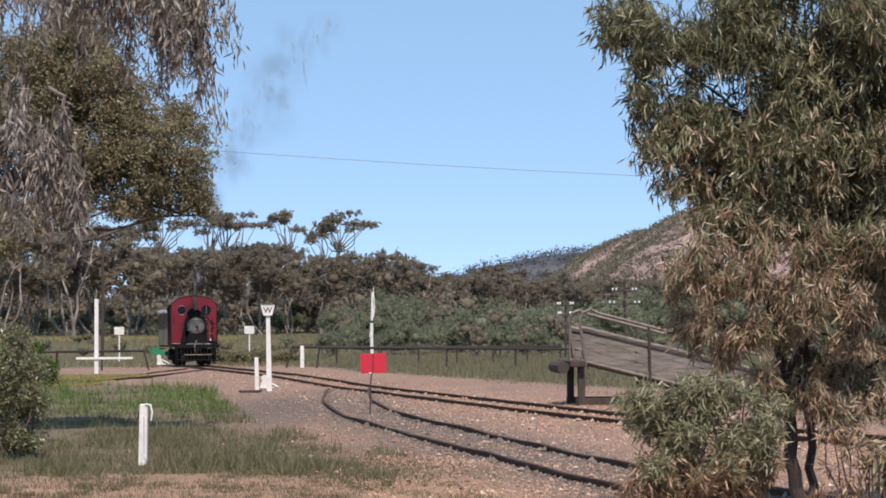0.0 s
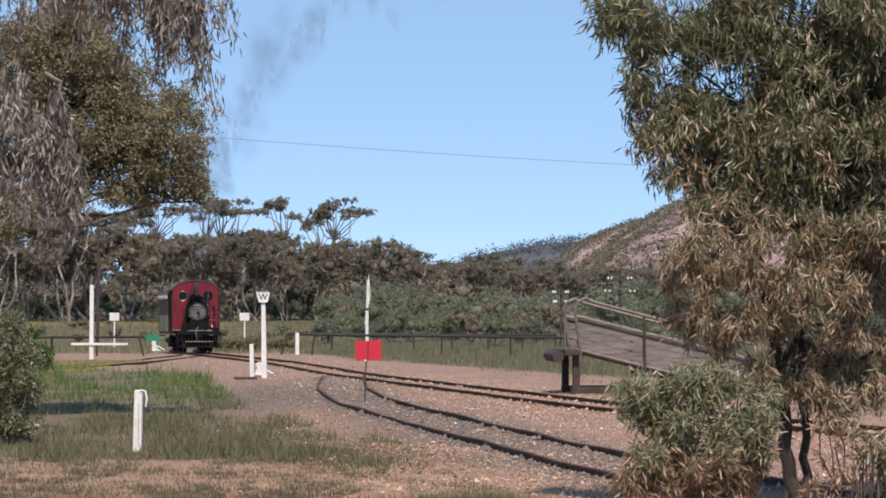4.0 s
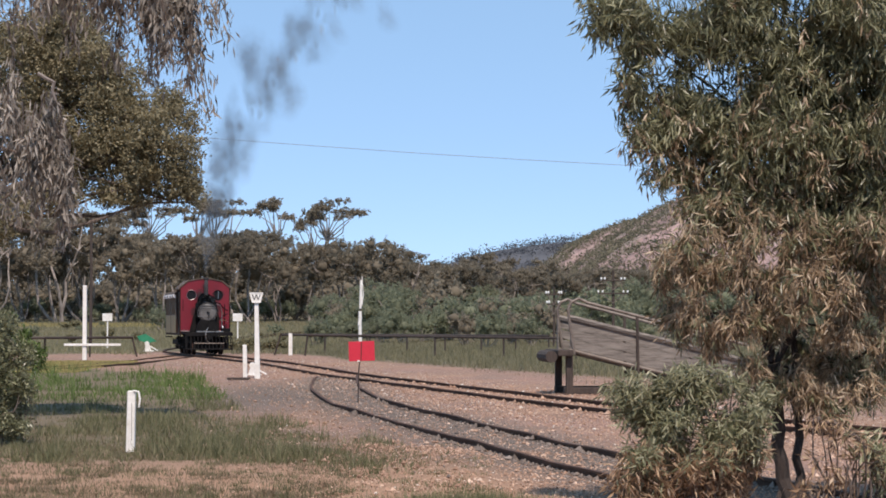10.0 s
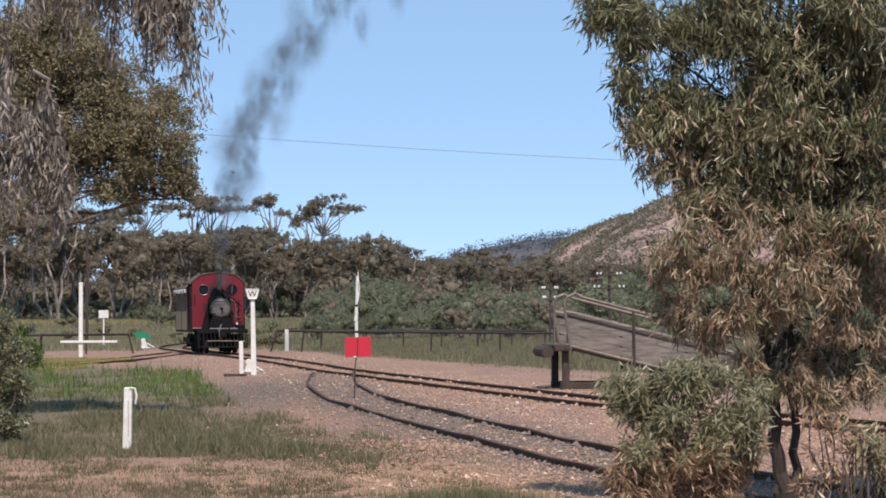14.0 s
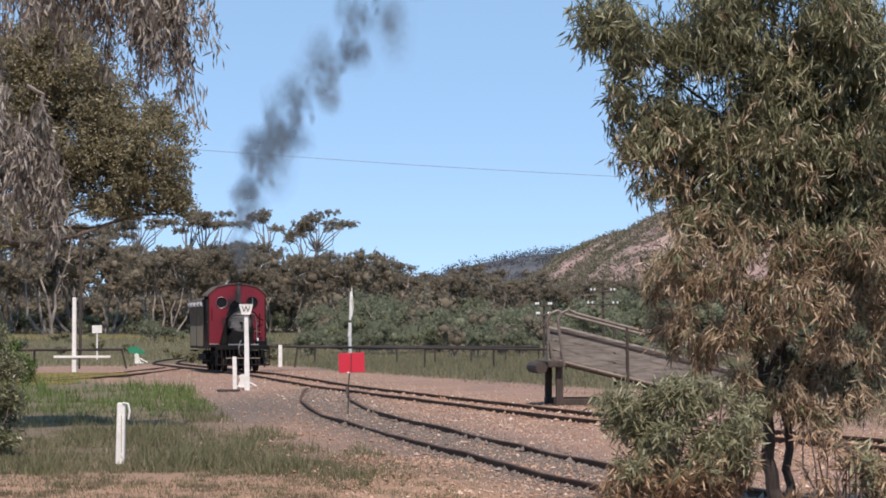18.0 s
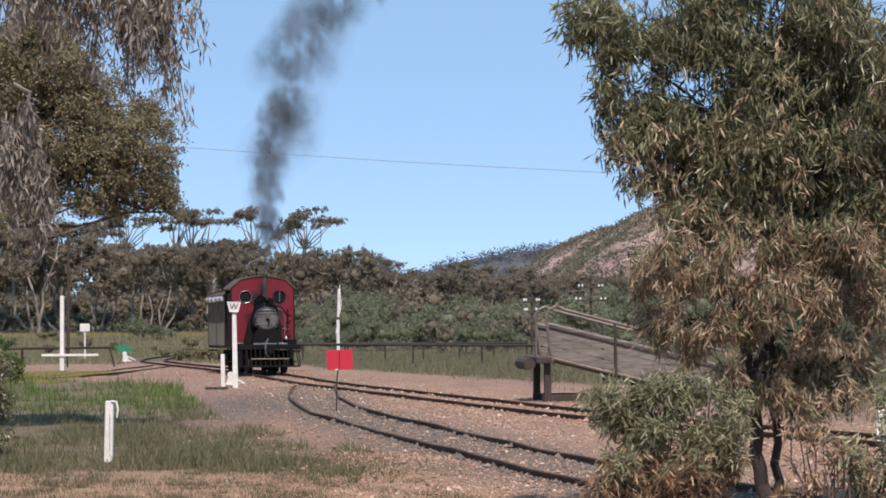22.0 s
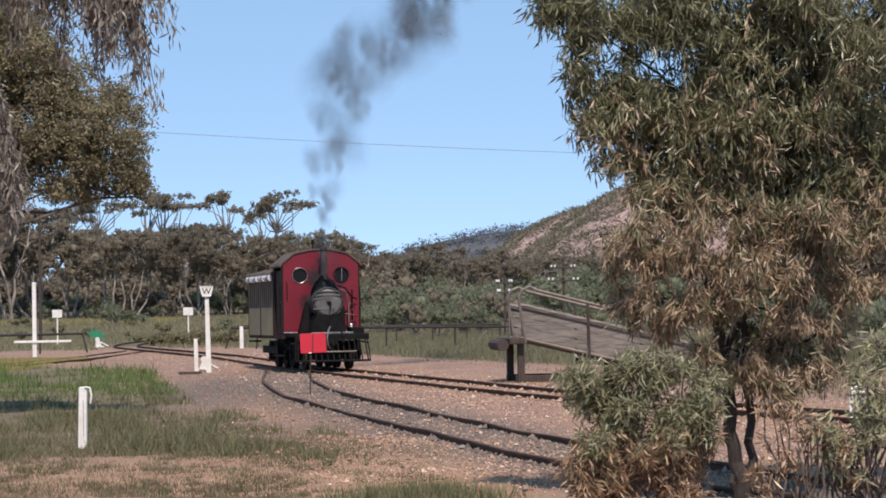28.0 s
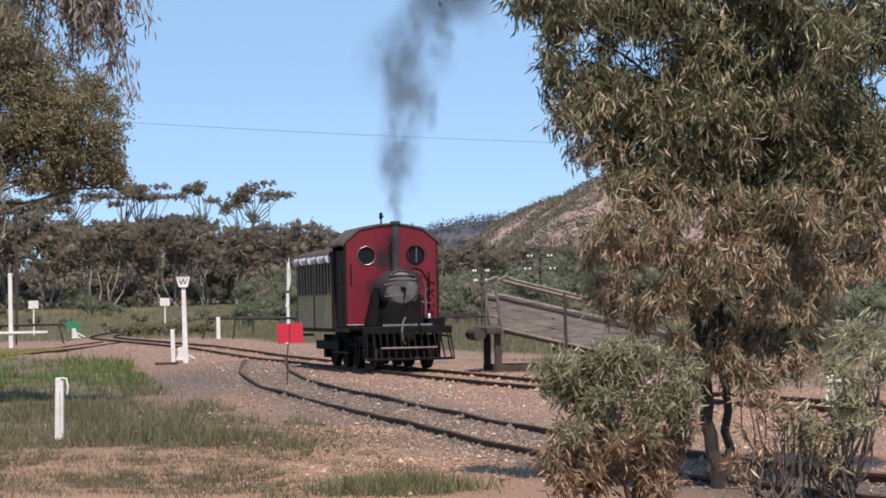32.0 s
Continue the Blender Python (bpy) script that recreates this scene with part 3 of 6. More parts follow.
def track(name, line, label, trim=(0, 0), sleepers=True, step=0.72, sunk=-0.005, wear=0.01):
    ob = thing(name, pose(0, 0, 0), label, "railway track", kind="structure")
    for side in (-0.56, 0.56):
        pts = offset_line(line, side)
        part("rail", rail_mesh(pts, sunk, wear), None, ob)
    if sleepers:
        pts = smoothed(line, 0.05)
        d = np.concatenate([[0], np.cumsum(np.linalg.norm(np.diff(pts, axis=0), axis=1))])
        for s in np.arange(trim[0], d[-1] - trim[1], step):
            x, y = np.interp(s, d, pts[:, 0]), np.interp(s, d, pts[:, 1])
            x2, y2 = np.interp(s + 0.1, d, pts[:, 0]), np.interp(s + 0.1, d, pts[:, 1])
            o = part("sleeper", SLEEPER, None, ob)
            o.matrix_basis = pose(x, y, float(gz(y)) - 0.062 + rng.uniform(-0.012, 0.004), 0, 0, math.degrees(math.atan2(y2 - y, x2 - x)) + 90 + rng.uniform(-2, 2))
    return ob


track("main_line_track", MAIN, "rusty narrow-gauge railway track on reddish gravel ballast")
track("siding_track", SIDING, "rusty siding rails sunk in dark grey gravel", wear=0.035)
track("left_siding_track", LEFTROAD, "old rails curving away half buried in dirt", sleepers=False, sunk=-0.05)
track("back_track", BACKROAD, "railway track curving away behind the scrub", sleepers=False)


def stones(name, line, n, spread, lo, hi, material, label, big=1.0):
    pts = smoothed(line, 0.1)
    pts = pts[(pts[:, 1] > lo) & (pts[:, 1] < hi)]
    w = (1.0 / pts[:, 1]) ** 1.5
    p = pts[rng.choice(len(pts), n, p=w / w.sum())] + rng.normal(size=(n, 2)) * spread
    r = rng.uniform(0.005, 0.017, n) * (1 + (rng.random(n) < 0.06) * 1.2) * big
    c = np.stack([p[:, 0], p[:, 1], gz(p[:, 1]) + r * 0.3], 1)
    octa = np.array([(1, 0, 0), (0, 1, 0), (-1, 0, 0), (0, -1, 0), (0, 0, 0.8), (0, 0, -0.8)], float)
    v = c[:, None, :] + octa[None] * (r[:, None] * rng.uniform(0.6, 1.4, (n, 6)))[:, :, None]
    f = np.array([(0, 1, 4), (1, 2, 4), (2, 3, 4), (3, 0, 4), (1, 0, 5), (2, 1, 5), (3, 2, 5), (0, 3, 5)])
    faces = (np.arange(n)[:, None, None] * 6 + f[None]).reshape(-1, 3)
    tagged(new(name, soup(name, v.reshape(-1, 3), faces, material)), label, "gravel", kind="stuff")


stones("ballast_gravel", MAIN, 24000, 1.6, 26, 95, M["stone"], "loose pinkish-brown ballast stones beside the rails")
stones("siding_gravel", SIDING, 5000, 0.7, 17, 66, M["greystone"], "loose grey stones round the siding rails")
stones("loose_gravel", [(-4, 62), (-2.2, 45), (0.2, 27), (1.2, 20)], 6500, 1.2, 18, 62, M["stone"], "pale stones scattered over the bare dirt")


for way, line, lo, hi, count, stuff_name, words in (("stone", MAIN, 24, 80, 3200, "rail_ballast", "pinkish ballast stones heaped against the rails"), ("greystone", SIDING, 17, 64, 3000, "siding_ballast", "grey stones heaped against the siding rails")):
    for side in (-0.62, -0.5, 0.5, 0.62):
        stones(stuff_name, [tuple(p) for p in offset_line(line, side)[::4]], count // 4, 0.05, lo, hi, M[way], words, 1.9)
stones("quartz_pebbles", MAIN, 2400, 2.2, 34, 90, M["quartz"], "bright quartz pebbles scattered over the ballast", 1.0)
stones("quartz_pebbles", [(-4, 60), (-1.8, 45), (0.6, 27), (1.4, 20)], 900, 1.3, 18, 62, M["quartz"], "bright quartz pebbles scattered over the bare dirt", 0.5)


def grit():
    n = 21000
    y = 1 / rng.uniform(1 / 66, 1 / 19.5, n)
    x = np.interp(y, [19, 30, 45, 66], [-1.5, -1.5, -4.0, -7.5]) + np.sqrt(rng.random(n)) * np.interp(y, [19, 30, 45, 66], [7, 8, 8, 12]) + rng.normal(size=n) * 0.6
    r = rng.uniform(0.005, 0.016, n) * (1 + (rng.random(n) < 0.05) * 1.3)
    tetra = np.array([(1, 0, 0), (-0.5, 0.87, 0), (-0.5, -0.87, 0), (0, 0, 0.9)])
    v = np.stack([x, y, gz(y) + 0.0], 1)[:, None] + tetra[None] * (r[:, None] * rng.uniform(0.6, 1.4, (n, 4)))[:, :, None]
    f = (np.arange(n)[:, None, None] * 4 + np.array([(0, 1, 3), (1, 2, 3), (2, 0, 3)])[None]).reshape(-1, 3)
    tagged(new("grit", soup("grit", v.reshape(-1, 3), f, M["stone"])), "fine pale grit strewn over the dirt", "gravel", kind="stuff")


grit()
stones("pale_stones", [(-0.7, 28.5), (0.2, 27.3), (1.3, 26.2)], 1300, 0.35, 20, 40, M["stone"], "pale quartz stones strewn beside the siding")


# ---- plants ----
def blob_sprays(blobs, n, hollow=0.35):
    """Places of leaf sprays inside ellipsoids, thinner towards the middle, in clumps with gaps."""
    b = np.array(blobs, float)
    vol = np.prod(b[:, 3:], axis=1) ** 0.75
    k = rng.choice(len(b), n, p=vol / vol.sum())
    d = rng.normal(size=(n, 3))
    d /= np.linalg.norm(d, axis=1, keepdims=True)
    r = (hollow + (1 - hollow) * rng.random(n)) ** 0.6 * rng.uniform(0.6, 1.22, n)
    return b[k, :3] + d * r[:, None] * b[k, 3:]


def sprays_to_leaves(name, at, per, reach, length, width, droop, material, lean=(0, 0, 0), simple=False):
    """Each spray is a short drooping twig with leaves set along it."""
    n = len(at)
    d = rng.normal(size=(n, 3)) + np.array([lean[0], lean[1], lean[2] - droop])
    d /= np.linalg.norm(d, axis=1, keepdims=True)
    s = rng.uniform(-0.5, 0.5, (n, per, 1)) * reach
    p = at[:, None] + d[:, None] * s + rng.normal(size=(n, per, 3)) * reach * 0.09
    a = d[:, None] * 0.9 + rng.normal(size=(n, per, 3)) * 0.55 + np.array([0, 0, -droop * 0.5])
    p, a = p.reshape(-1, 3), a.reshape(-1, 3)
    return leaf_mesh(name, p, a, rng.uniform(0.6, 1.15, len(p)) * length, rng.uniform(0.7, 1.2, len(p)) * width, material, simple)


def clumpy(blobs, k, s):
    """Breaks each ellipsoid into smaller ones set inside it."""
    out = []
    for b in blobs:
        c, r = np.array(b[:3]), np.array(b[3:])
        for _ in range(k):
            d = rng.normal(size=3)
            d /= np.linalg.norm(d)
            out.append((*(c + d * r * rng.uniform(0.25, 0.85)), *(r * s * rng.uniform(0.65, 1.25))))
    return out


def limb(bm, a, b, r0, r1, bend=0.12, seg=6, steps=5):
    a, b = Vector(a), Vector(b)
    side = Vector(rng.normal(size=3)) * (b - a).length * bend
    pts = [a.lerp(b, i / steps) + side * math.sin(math.pi * i / steps) + Vector(rng.normal(size=3)) * 0.015 * (b - a).length for i in range(steps + 1)]
    tube(pts, [r0 + (r1 - r0) * i / steps for i in range(steps + 1)], seg, bm)
    return pts


def twigs(bm, sprays, anchors, n, r=0.004):
    """Thin twigs from the nearest limb end to some of the sprays."""
    anchors = np.array(anchors)
    for i in rng.choice(len(sprays), min(n, len(sprays)), replace=False):
        p = sprays[i]
        a = anchors[np.argmin(np.linalg.norm(anchors - p, axis=1))]
        limb(bm, a, p, r * 2, r * 0.7, 0.1, 3, 3)


def sapling():
    """The young gum beside the siding: green above, golden-brown below."""
    base = Vector((2.86, 18.2, -0.06))
    ob = thing("gum_sapling", pose(*base), "young gum tree with grey-green and golden-brown drooping leaves", "tree")
    green = [(1.65, 18.00, 3.72, 0.42, 0.50, 0.38), (2.32, 18.30, 3.86, 0.68, 0.90, 0.59), (3.00, 18.30, 3.72, 0.68, 1.00, 0.77), (3.58, 18.50, 3.65, 0.69, 0.90, 0.87), (4.25, 18.60, 3.52, 0.65, 0.90, 1.01), (1.88, 18.10, 3.25, 0.34, 0.50, 0.49), (2.48, 18.20, 3.19, 0.68, 0.90, 0.50), (3.17, 18.30, 2.94, 0.68, 0.90, 0.50), (1.80, 18.00, 2.66, 0.18, 0.30, 0.12), (2.02, 18.10, 2.74, 0.20, 0.30, 0.14), (3.77, 18.60, 2.73, 0.55, 0.80, 0.60), (2.55, 18.40, 4.60, 0.65, 0.80, 0.50), (3.21, 18.40, 4.70, 1.00, 1.00, 0.59), (1.48, 18.10, 4.07, 0.27, 0.40, 0.31), (2.86, 18.60, 3.34, 0.92, 0.70, 0.74), (2.50, 18.40, 2.68, 0.59, 0.60, 0.41), (3.32, 18.70, 2.37, 0.70, 0.60, 0.46), (2.29, 18.20, 2.60, 0.32, 0.40, 0.27), (2.88, 18.20, 2.53, 0.45, 0.50, 0.27), (3.43, 18.30, 2.26, 0.36, 0.50, 0.36), (2.98, 18.40, 1.14, 0.27, 0.35, 0.15), (3.32, 18.40, 1.16, 0.23, 0.35, 0.16), (2.78, 18.30, 1.04, 0.14, 0.25, 0.12)]
    gold = [(2.13, 17.90, 2.41, 0.27, 0.40, 0.20), (2.47, 17.90, 2.25, 0.38, 0.60, 0.27), (2.89, 18.00, 2.29, 0.36, 0.60, 0.27), (3.29, 18.00, 2.20, 0.42, 0.70, 0.29), (3.62, 18.10, 2.03, 0.34, 0.60, 0.36), (2.29, 17.90, 1.89, 0.31, 0.45, 0.27), (2.73, 17.90, 1.80, 0.36, 0.60, 0.29), (3.19, 18.00, 1.76, 0.42, 0.60, 0.29), (2.95, 18.05, 2.02, 0.34, 0.45, 0.20), (3.68, 18.20, 1.62, 0.25, 0.50, 0.27), (2.02, 17.90, 2.03, 0.24, 0.40, 0.24), (2.04, 17.90, 1.54, 0.24, 0.40, 0.22), (2.37, 17.90, 1.49, 0.27, 0.40, 0.22), (2.62, 18.20, 1.52, 0.16, 0.30, 0.16), (3.21, 18.10, 1.44, 0.34, 0.40, 0.20), (3.52, 18.10, 1.26, 0.22, 0.35, 0.16), (3.15, 18.30, 1.20, 0.23, 0.30, 0.14), (2.25, 18.00, 1.36, 0.22, 0.35, 0.16), (1.87, 18.10, 1.95, 0.18, 0.35, 0.22), (1.93, 18.10, 1.59, 0.16, 0.30, 0.18)]
    green += [(1.64, 18.05, 3.22, 0.20, 0.30, 0.40), (1.76, 18.00, 2.95, 0.20, 0.30, 0.22), (1.60, 18.05, 3.50, 0.16, 0.30, 0.20), (4.35, 18.50, 2.75, 0.50, 0.70, 0.50), (4.00, 18.40, 2.35, 0.42, 0.50, 0.30), (4.70, 18.60, 3.10, 0.50, 0.70, 0.60), (3.32, 18.60, 3.10, 0.40, 0.50, 0.40), (4.00, 18.60, 2.90, 0.40, 0.50, 0.40), (1.36, 18.10, 3.95, 0.20, 0.30, 0.24), (3.05, 18.40, 1.32, 0.34, 0.35, 0.14), (2.62, 18.05, 1.02, 0.20, 0.25, 0.16), (3.20, 18.10, 0.86, 0.30, 0.30, 0.14), (3.55, 18.20, 1.02, 0.26, 0.30, 0.16)]
    gold += [(4.00, 18.20, 2.05, 0.30, 0.45, 0.20), (4.15, 18.30, 1.80, 0.22, 0.35, 0.14), (3.85, 18.20, 1.72, 0.26, 0.40, 0.16), (4.25, 18.30, 2.25, 0.25, 0.35, 0.16), (2.48, 17.95, 1.16, 0.18, 0.25, 0.14), (2.90, 17.95, 0.98, 0.26, 0.25, 0.18), (3.36, 18.00, 1.00, 0.24, 0.25, 0.14)]
    bm = bmesh.new()
    fork = Vector((2.73, 18.20, 1.18))
    limb(bm, base, fork, 0.064, 0.046, 0.03, 8, 9)
    limb(bm, base + Vector((0.09, 0.06, 0)), Vector((2.91, 18.30, 1.40)), 0.042, 0.028, 0.04, 7, 9)
    limb(bm, base + Vector((-0.07, 0.02, 0)), Vector((2.63, 18.10, 1.27)), 0.024, 0.015, 0.05, 6, 8)
    mids = [Vector((2.56, 18.20, 1.81)), Vector((2.82, 18.30, 1.99)), Vector((3.11, 18.30, 1.90))]
    ends = []
    for m in mids:
        ends += limb(bm, fork, m, 0.03, 0.022, 0.08)
    tops = [Vector((2.50, 18.20, 2.99)), Vector((2.90, 18.30, 3.08)), Vector((3.46, 18.40, 2.90))]
    for m, t in zip(mids, tops):
        ends += limb(bm, m, t, 0.024, 0.014, 0.08)
    for b in green + gold:
        c = Vector(b[:3])
        a = min(ends, key=lambda e: (e - c).length + max(0, e.z - c.z))
        ends += limb(bm, a, c, 0.014, 0.005, 0.12, 5)
    gs, os = blob_sprays(clumpy(green, 9, 0.5), 9800, 0.1), blob_sprays(clumpy(gold, 8, 0.38), 2750, 0.1)
    swap, back_swap = rng.random(len(gs)) < np.interp(gs[:, 2], [2.2, 2.9, 3.6], [0.5, 0.2, 0.03]), rng.random(len(os)) < np.interp(os[:, 2], [1.6, 2.1, 2.5], [0.15, 0.3, 0.6])
    gs, os = np.vstack([gs[~swap], os[back_swap]]), np.vstack([os[~back_swap], gs[swap]])
    tw = bmesh.new()
    twigs(tw, np.vstack([gs, os]), ends, 520)
    for m in (bm, tw):
        bmesh.ops.translate(m, verts=m.verts[:], vec=-base)
    tagged(part("twig", tw, M["darkbark"], ob), kind="stuff")
    part("trunk", bm, M["darkbark"], ob, "slim dark grey-brown forked trunk")
    part("crown", sprays_to_leaves("crown", gs - np.array(base), 12, 0.2, 0.115, 0.0165, 1.1, M["leaf_green"]), None, ob, "grey-green drooping foliage")
    part("lower_crown", sprays_to_leaves("lower_crown", os - np.array(base), 11, 0.2, 0.112, 0.0150, 1.2, M["leaf_gold"]), None, ob, "golden-brown drooping foliage")


def bush(name, base, blobs, n, per, reach, length, width, material, label, category="bush", stem=0.012, droop=0.1, stems=6, twig=60, low=None):
    ob = thing(name, pose(*base), label, category)
    sp = blob_sprays(clumpy(blobs, 5, 0.5), n, 0.15)
    sp = sp[sp[:, 2] > base[2] + 0.02] - np.array(base)
    bm = bmesh.new()
    ends = []
    for b in blobs:
        for _ in range(max(1, stems // len(blobs))):
            c = Vector(b[:3]) - Vector(base) + Vector(rng.normal(size=3) * np.array(b[3:]) * 0.4)
            ends += limb(bm, Vector(rng.normal(size=3)) * 0.05 * Vector((1, 1, 0)).length, c, stem, stem * 0.35, 0.1, 5)
    twigs(bm, sp, ends, twig, stem * 0.25)
    tagged(part("stem", bm, M["bark"], ob, "bare woody stems"), kind="stuff")
    if low is not None:
        k = sp[:, 2] + rng.normal(size=len(sp)) * 0.09 < low[0]
        part("lower_leaves", sprays_to_leaves("lower_leaves", sp[k], per, reach, length, width, droop, low[1]), None, ob, "rusty brown lower leaves")
        sp = sp[~k]
    part("leaves", sprays_to_leaves("leaves", sp, per, reach, length, width, droop, material), None, ob)
    return ob


def weeping_gum():
    """The near gum whose branches hang in from the side."""
    base = Vector((-5.2, 13.4, -0.05))
    ob = thing("weeping_gum_tree", pose(*base), "weeping gum tree with grey-brown leaves hanging in strands", "tree")
    bm = bmesh.new()
    crown = Vector((-4.3, 13.2, 3.7))
    tube([base, base.lerp(crown, 0.4) + Vector((0.15, 0, 0)), crown], [0.24, 0.2, 0.15], 10, bm)
    starts = []
    for u in [(-2.73, 13.00, 3.73), (-2.37, 13.20, 3.89), (-1.93, 12.90, 3.80), (-1.66, 13.00, 3.85), (-1.44, 13.10, 3.93), (-2.66, 13.00, 3.04), (-2.36, 12.80, 2.44), (-2.24, 13.60, 3.65), (-2.59, 13.30, 3.38)]:
        starts += limb(bm, crown + Vector(rng.normal(size=3)) * 0.2, u, 0.017, 0.006, 0.07, 6, 7)
    for a, b in [((-2.92, 13.00, 2.07), (-2.32, 12.90, 2.30)), ((-2.85, 13.00, 2.36), (-2.16, 12.90, 2.58)), ((-2.86, 13.20, 2.47), (-2.40, 13.00, 2.78))]:
        starts += limb(bm, a, b, 0.011, 0.004, 0.12, 6, 6)
    limb(bm, crown, (-2.92, 13.00, 2.07), 0.025, 0.012, 0.05)
    # strands: where each begins, how long it hangs
    sets = [((-1.36, 13.00, 3.62), 0.07, 0.70, 8), ((-1.44, 13.10, 3.70), 0.10, 0.82, 13), ((-1.40, 13.05, 3.30), 0.02, 0.78, 2), ((-1.56, 13.00, 3.68), 0.12, 0.85, 13), ((-1.70, 13.10, 3.74), 0.14, 0.75, 14), ((-1.86, 13.00, 3.80), 0.16, 0.45, 14), ((-2.02, 13.00, 3.75), 0.2, 0.72, 20), ((-2.14, 13.20, 3.82), 0.3, 0.6, 22), ((-2.38, 13.00, 3.79), 0.4, 0.6, 24), ((-2.62, 13.00, 3.69), 0.3, 0.7, 8),
            ((-2.32, 12.90, 2.80), 0.12, 0.5, 5), ((-2.46, 12.80, 2.73), 0.2, 0.5, 4), ((-2.18, 12.90, 2.70), 0.07, 0.80, 12), ((-2.10, 12.90, 2.52), 0.05, 0.6, 7), ((-2.56, 13.00, 3.04), 0.2, 0.6, 4), ((-2.45, 12.90, 2.38), 0.15, 0.35, 4)]
    at, along = [], []
    for c, spread, long, count in sets:
        for _ in range(count):
            p = np.array(c) + rng.normal(size=3) * (spread * 0.77, spread, 0.09)
            d = np.array([rng.normal() * 0.12, rng.normal() * 0.12, -1.0])
            ln = long * 0.77 * rng.uniform(0.55, 1.1)
            tube([p, p + d * ln * 0.5, p + d * ln + rng.normal(size=3) * 0.03], [0.006, 0.004, 0.002], 3, bm)
            m = int((150 if c[0] > -1.95 or c[2] < 3 else 100) * ln) + 10
            s = rng.random((m, 1)) ** 0.85 * ln
            at.append(p + d * s + rng.normal(size=(m, 3)) * 0.028)
            along.append(rng.normal(size=(m, 3)) * 0.42 + (0, 0, -1))
    bmesh.ops.translate(bm, verts=bm.verts[:], vec=-base)
    tagged(part("trunk", bm, M["bark"], ob, "grey limbs and thin hanging twigs"), kind="stuff")
    dead = bmesh.new()
    tube([Vector((-2.15, 12.40, 2.86)) - base, Vector((-2.10, 12.40, 2.83)) - base, Vector((-2.06, 12.40, 2.81)) - base, Vector((-2.07, 12.40, 2.76)) - base, Vector((-2.05, 12.40, 2.71)) - base], [0.010, 0.010, 0.012, 0.009, 0.005], 5, dead)
    part("dead_branch", dead, M["palebark"], ob, "pale bare dead branch")
    at, along = np.vstack(at) - np.array(base), np.vstack(along)
    part("crown", leaf_mesh("crown", at, along, rng.uniform(0.05, 0.095, len(at)), rng.uniform(0.011, 0.017, len(at)), M["leaf_hang"]), None, ob, "grey-brown hanging leaf strands")


def round_gum():
    """The rounder, denser tree behind it."""
    base = Vector((-8.6, 37.4, -0.05))
    ob = thing("round_gum_tree", pose(*base), "dense olive-brown tree with a rounded crown and pale limbs", "tree")
    blobs = [(-6.76, 37.60, 6.05, 1.03, 1.30, 0.84), (-5.95, 37.80, 6.26, 0.84, 1.10, 0.56), (-5.51, 37.40, 5.46, 1.02, 1.30, 0.93), (-6.02, 37.70, 5.87, 1.22, 1.50, 0.84), (-5.13, 37.30, 4.98, 1.11, 1.50, 0.83), (-4.46, 37.20, 4.69, 0.69, 1.10, 0.65), (-4.45, 37.10, 3.94, 0.78, 1.10, 0.55), (-5.62, 37.50, 4.25, 1.02, 1.30, 0.65), (-6.40, 37.70, 4.93, 1.03, 1.50, 0.93), (-7.15, 37.70, 5.40, 1.12, 1.60, 1.12), (-7.19, 37.90, 4.01, 0.94, 1.20, 0.66), (-6.81, 37.90, 6.27, 0.94, 1.30, 0.56), (-4.91, 37.10, 3.62, 0.64, 0.70, 0.28), (-3.95, 37.10, 3.75, 0.32, 0.60, 0.37), (-8.09, 37.70, 4.75, 1.03, 1.50, 1.12), (-6.40, 37.70, 3.99, 0.84, 1.20, 0.51), (-5.42, 37.40, 3.78, 0.74, 1.00, 0.42), (-6.34, 37.90, 6.56, 0.85, 1.20, 0.47), (-4.05, 37.10, 4.25, 0.50, 0.90, 0.50), (-4.20, 37.10, 3.70, 0.55, 0.80, 0.36), (-4.30, 37.20, 5.10, 0.55, 0.90, 0.55), (-5.20, 37.20, 4.35, 0.80, 1.00, 0.55), (-5.90, 37.40, 4.55, 0.80, 1.00, 0.55), (-4.75, 37.20, 4.40, 0.60, 0.90, 0.60), (-6.60, 36.60, 3.40, 0.85, 1.20, 0.38), (-7.20, 36.20, 3.05, 0.70, 1.10, 0.34)]
    bm = bmesh.new()
    fork = Vector((-7.7, 37.4, 3.3))
    tube([base, base.lerp(fork, 0.5) + Vector((0.1, 0, 0)), fork], [0.3, 0.25, 0.2], 10, bm)
    ends = []
    for b in blobs:
        c = Vector(b[:3])
        ends += limb(bm, fork, c + Vector((0, 0, -0.2)), 0.05, 0.015, 0.08, 6, 6)
    sp = blob_sprays(clumpy(blobs, 9, 0.48), 10500, 0.1)
    twigs(bm, sp, ends, 200, 0.012)
    bmesh.ops.translate(bm, verts=bm.verts[:], vec=-base)
    part("trunk", bm, M["bark"], ob, "grey trunk and spreading limbs")
    part("crown", sprays_to_leaves("crown", sp - np.array(base), 14, 0.28, 0.072, 0.030, 0.15, M["leaf_round"]), None, ob, "dense olive-brown leaves")


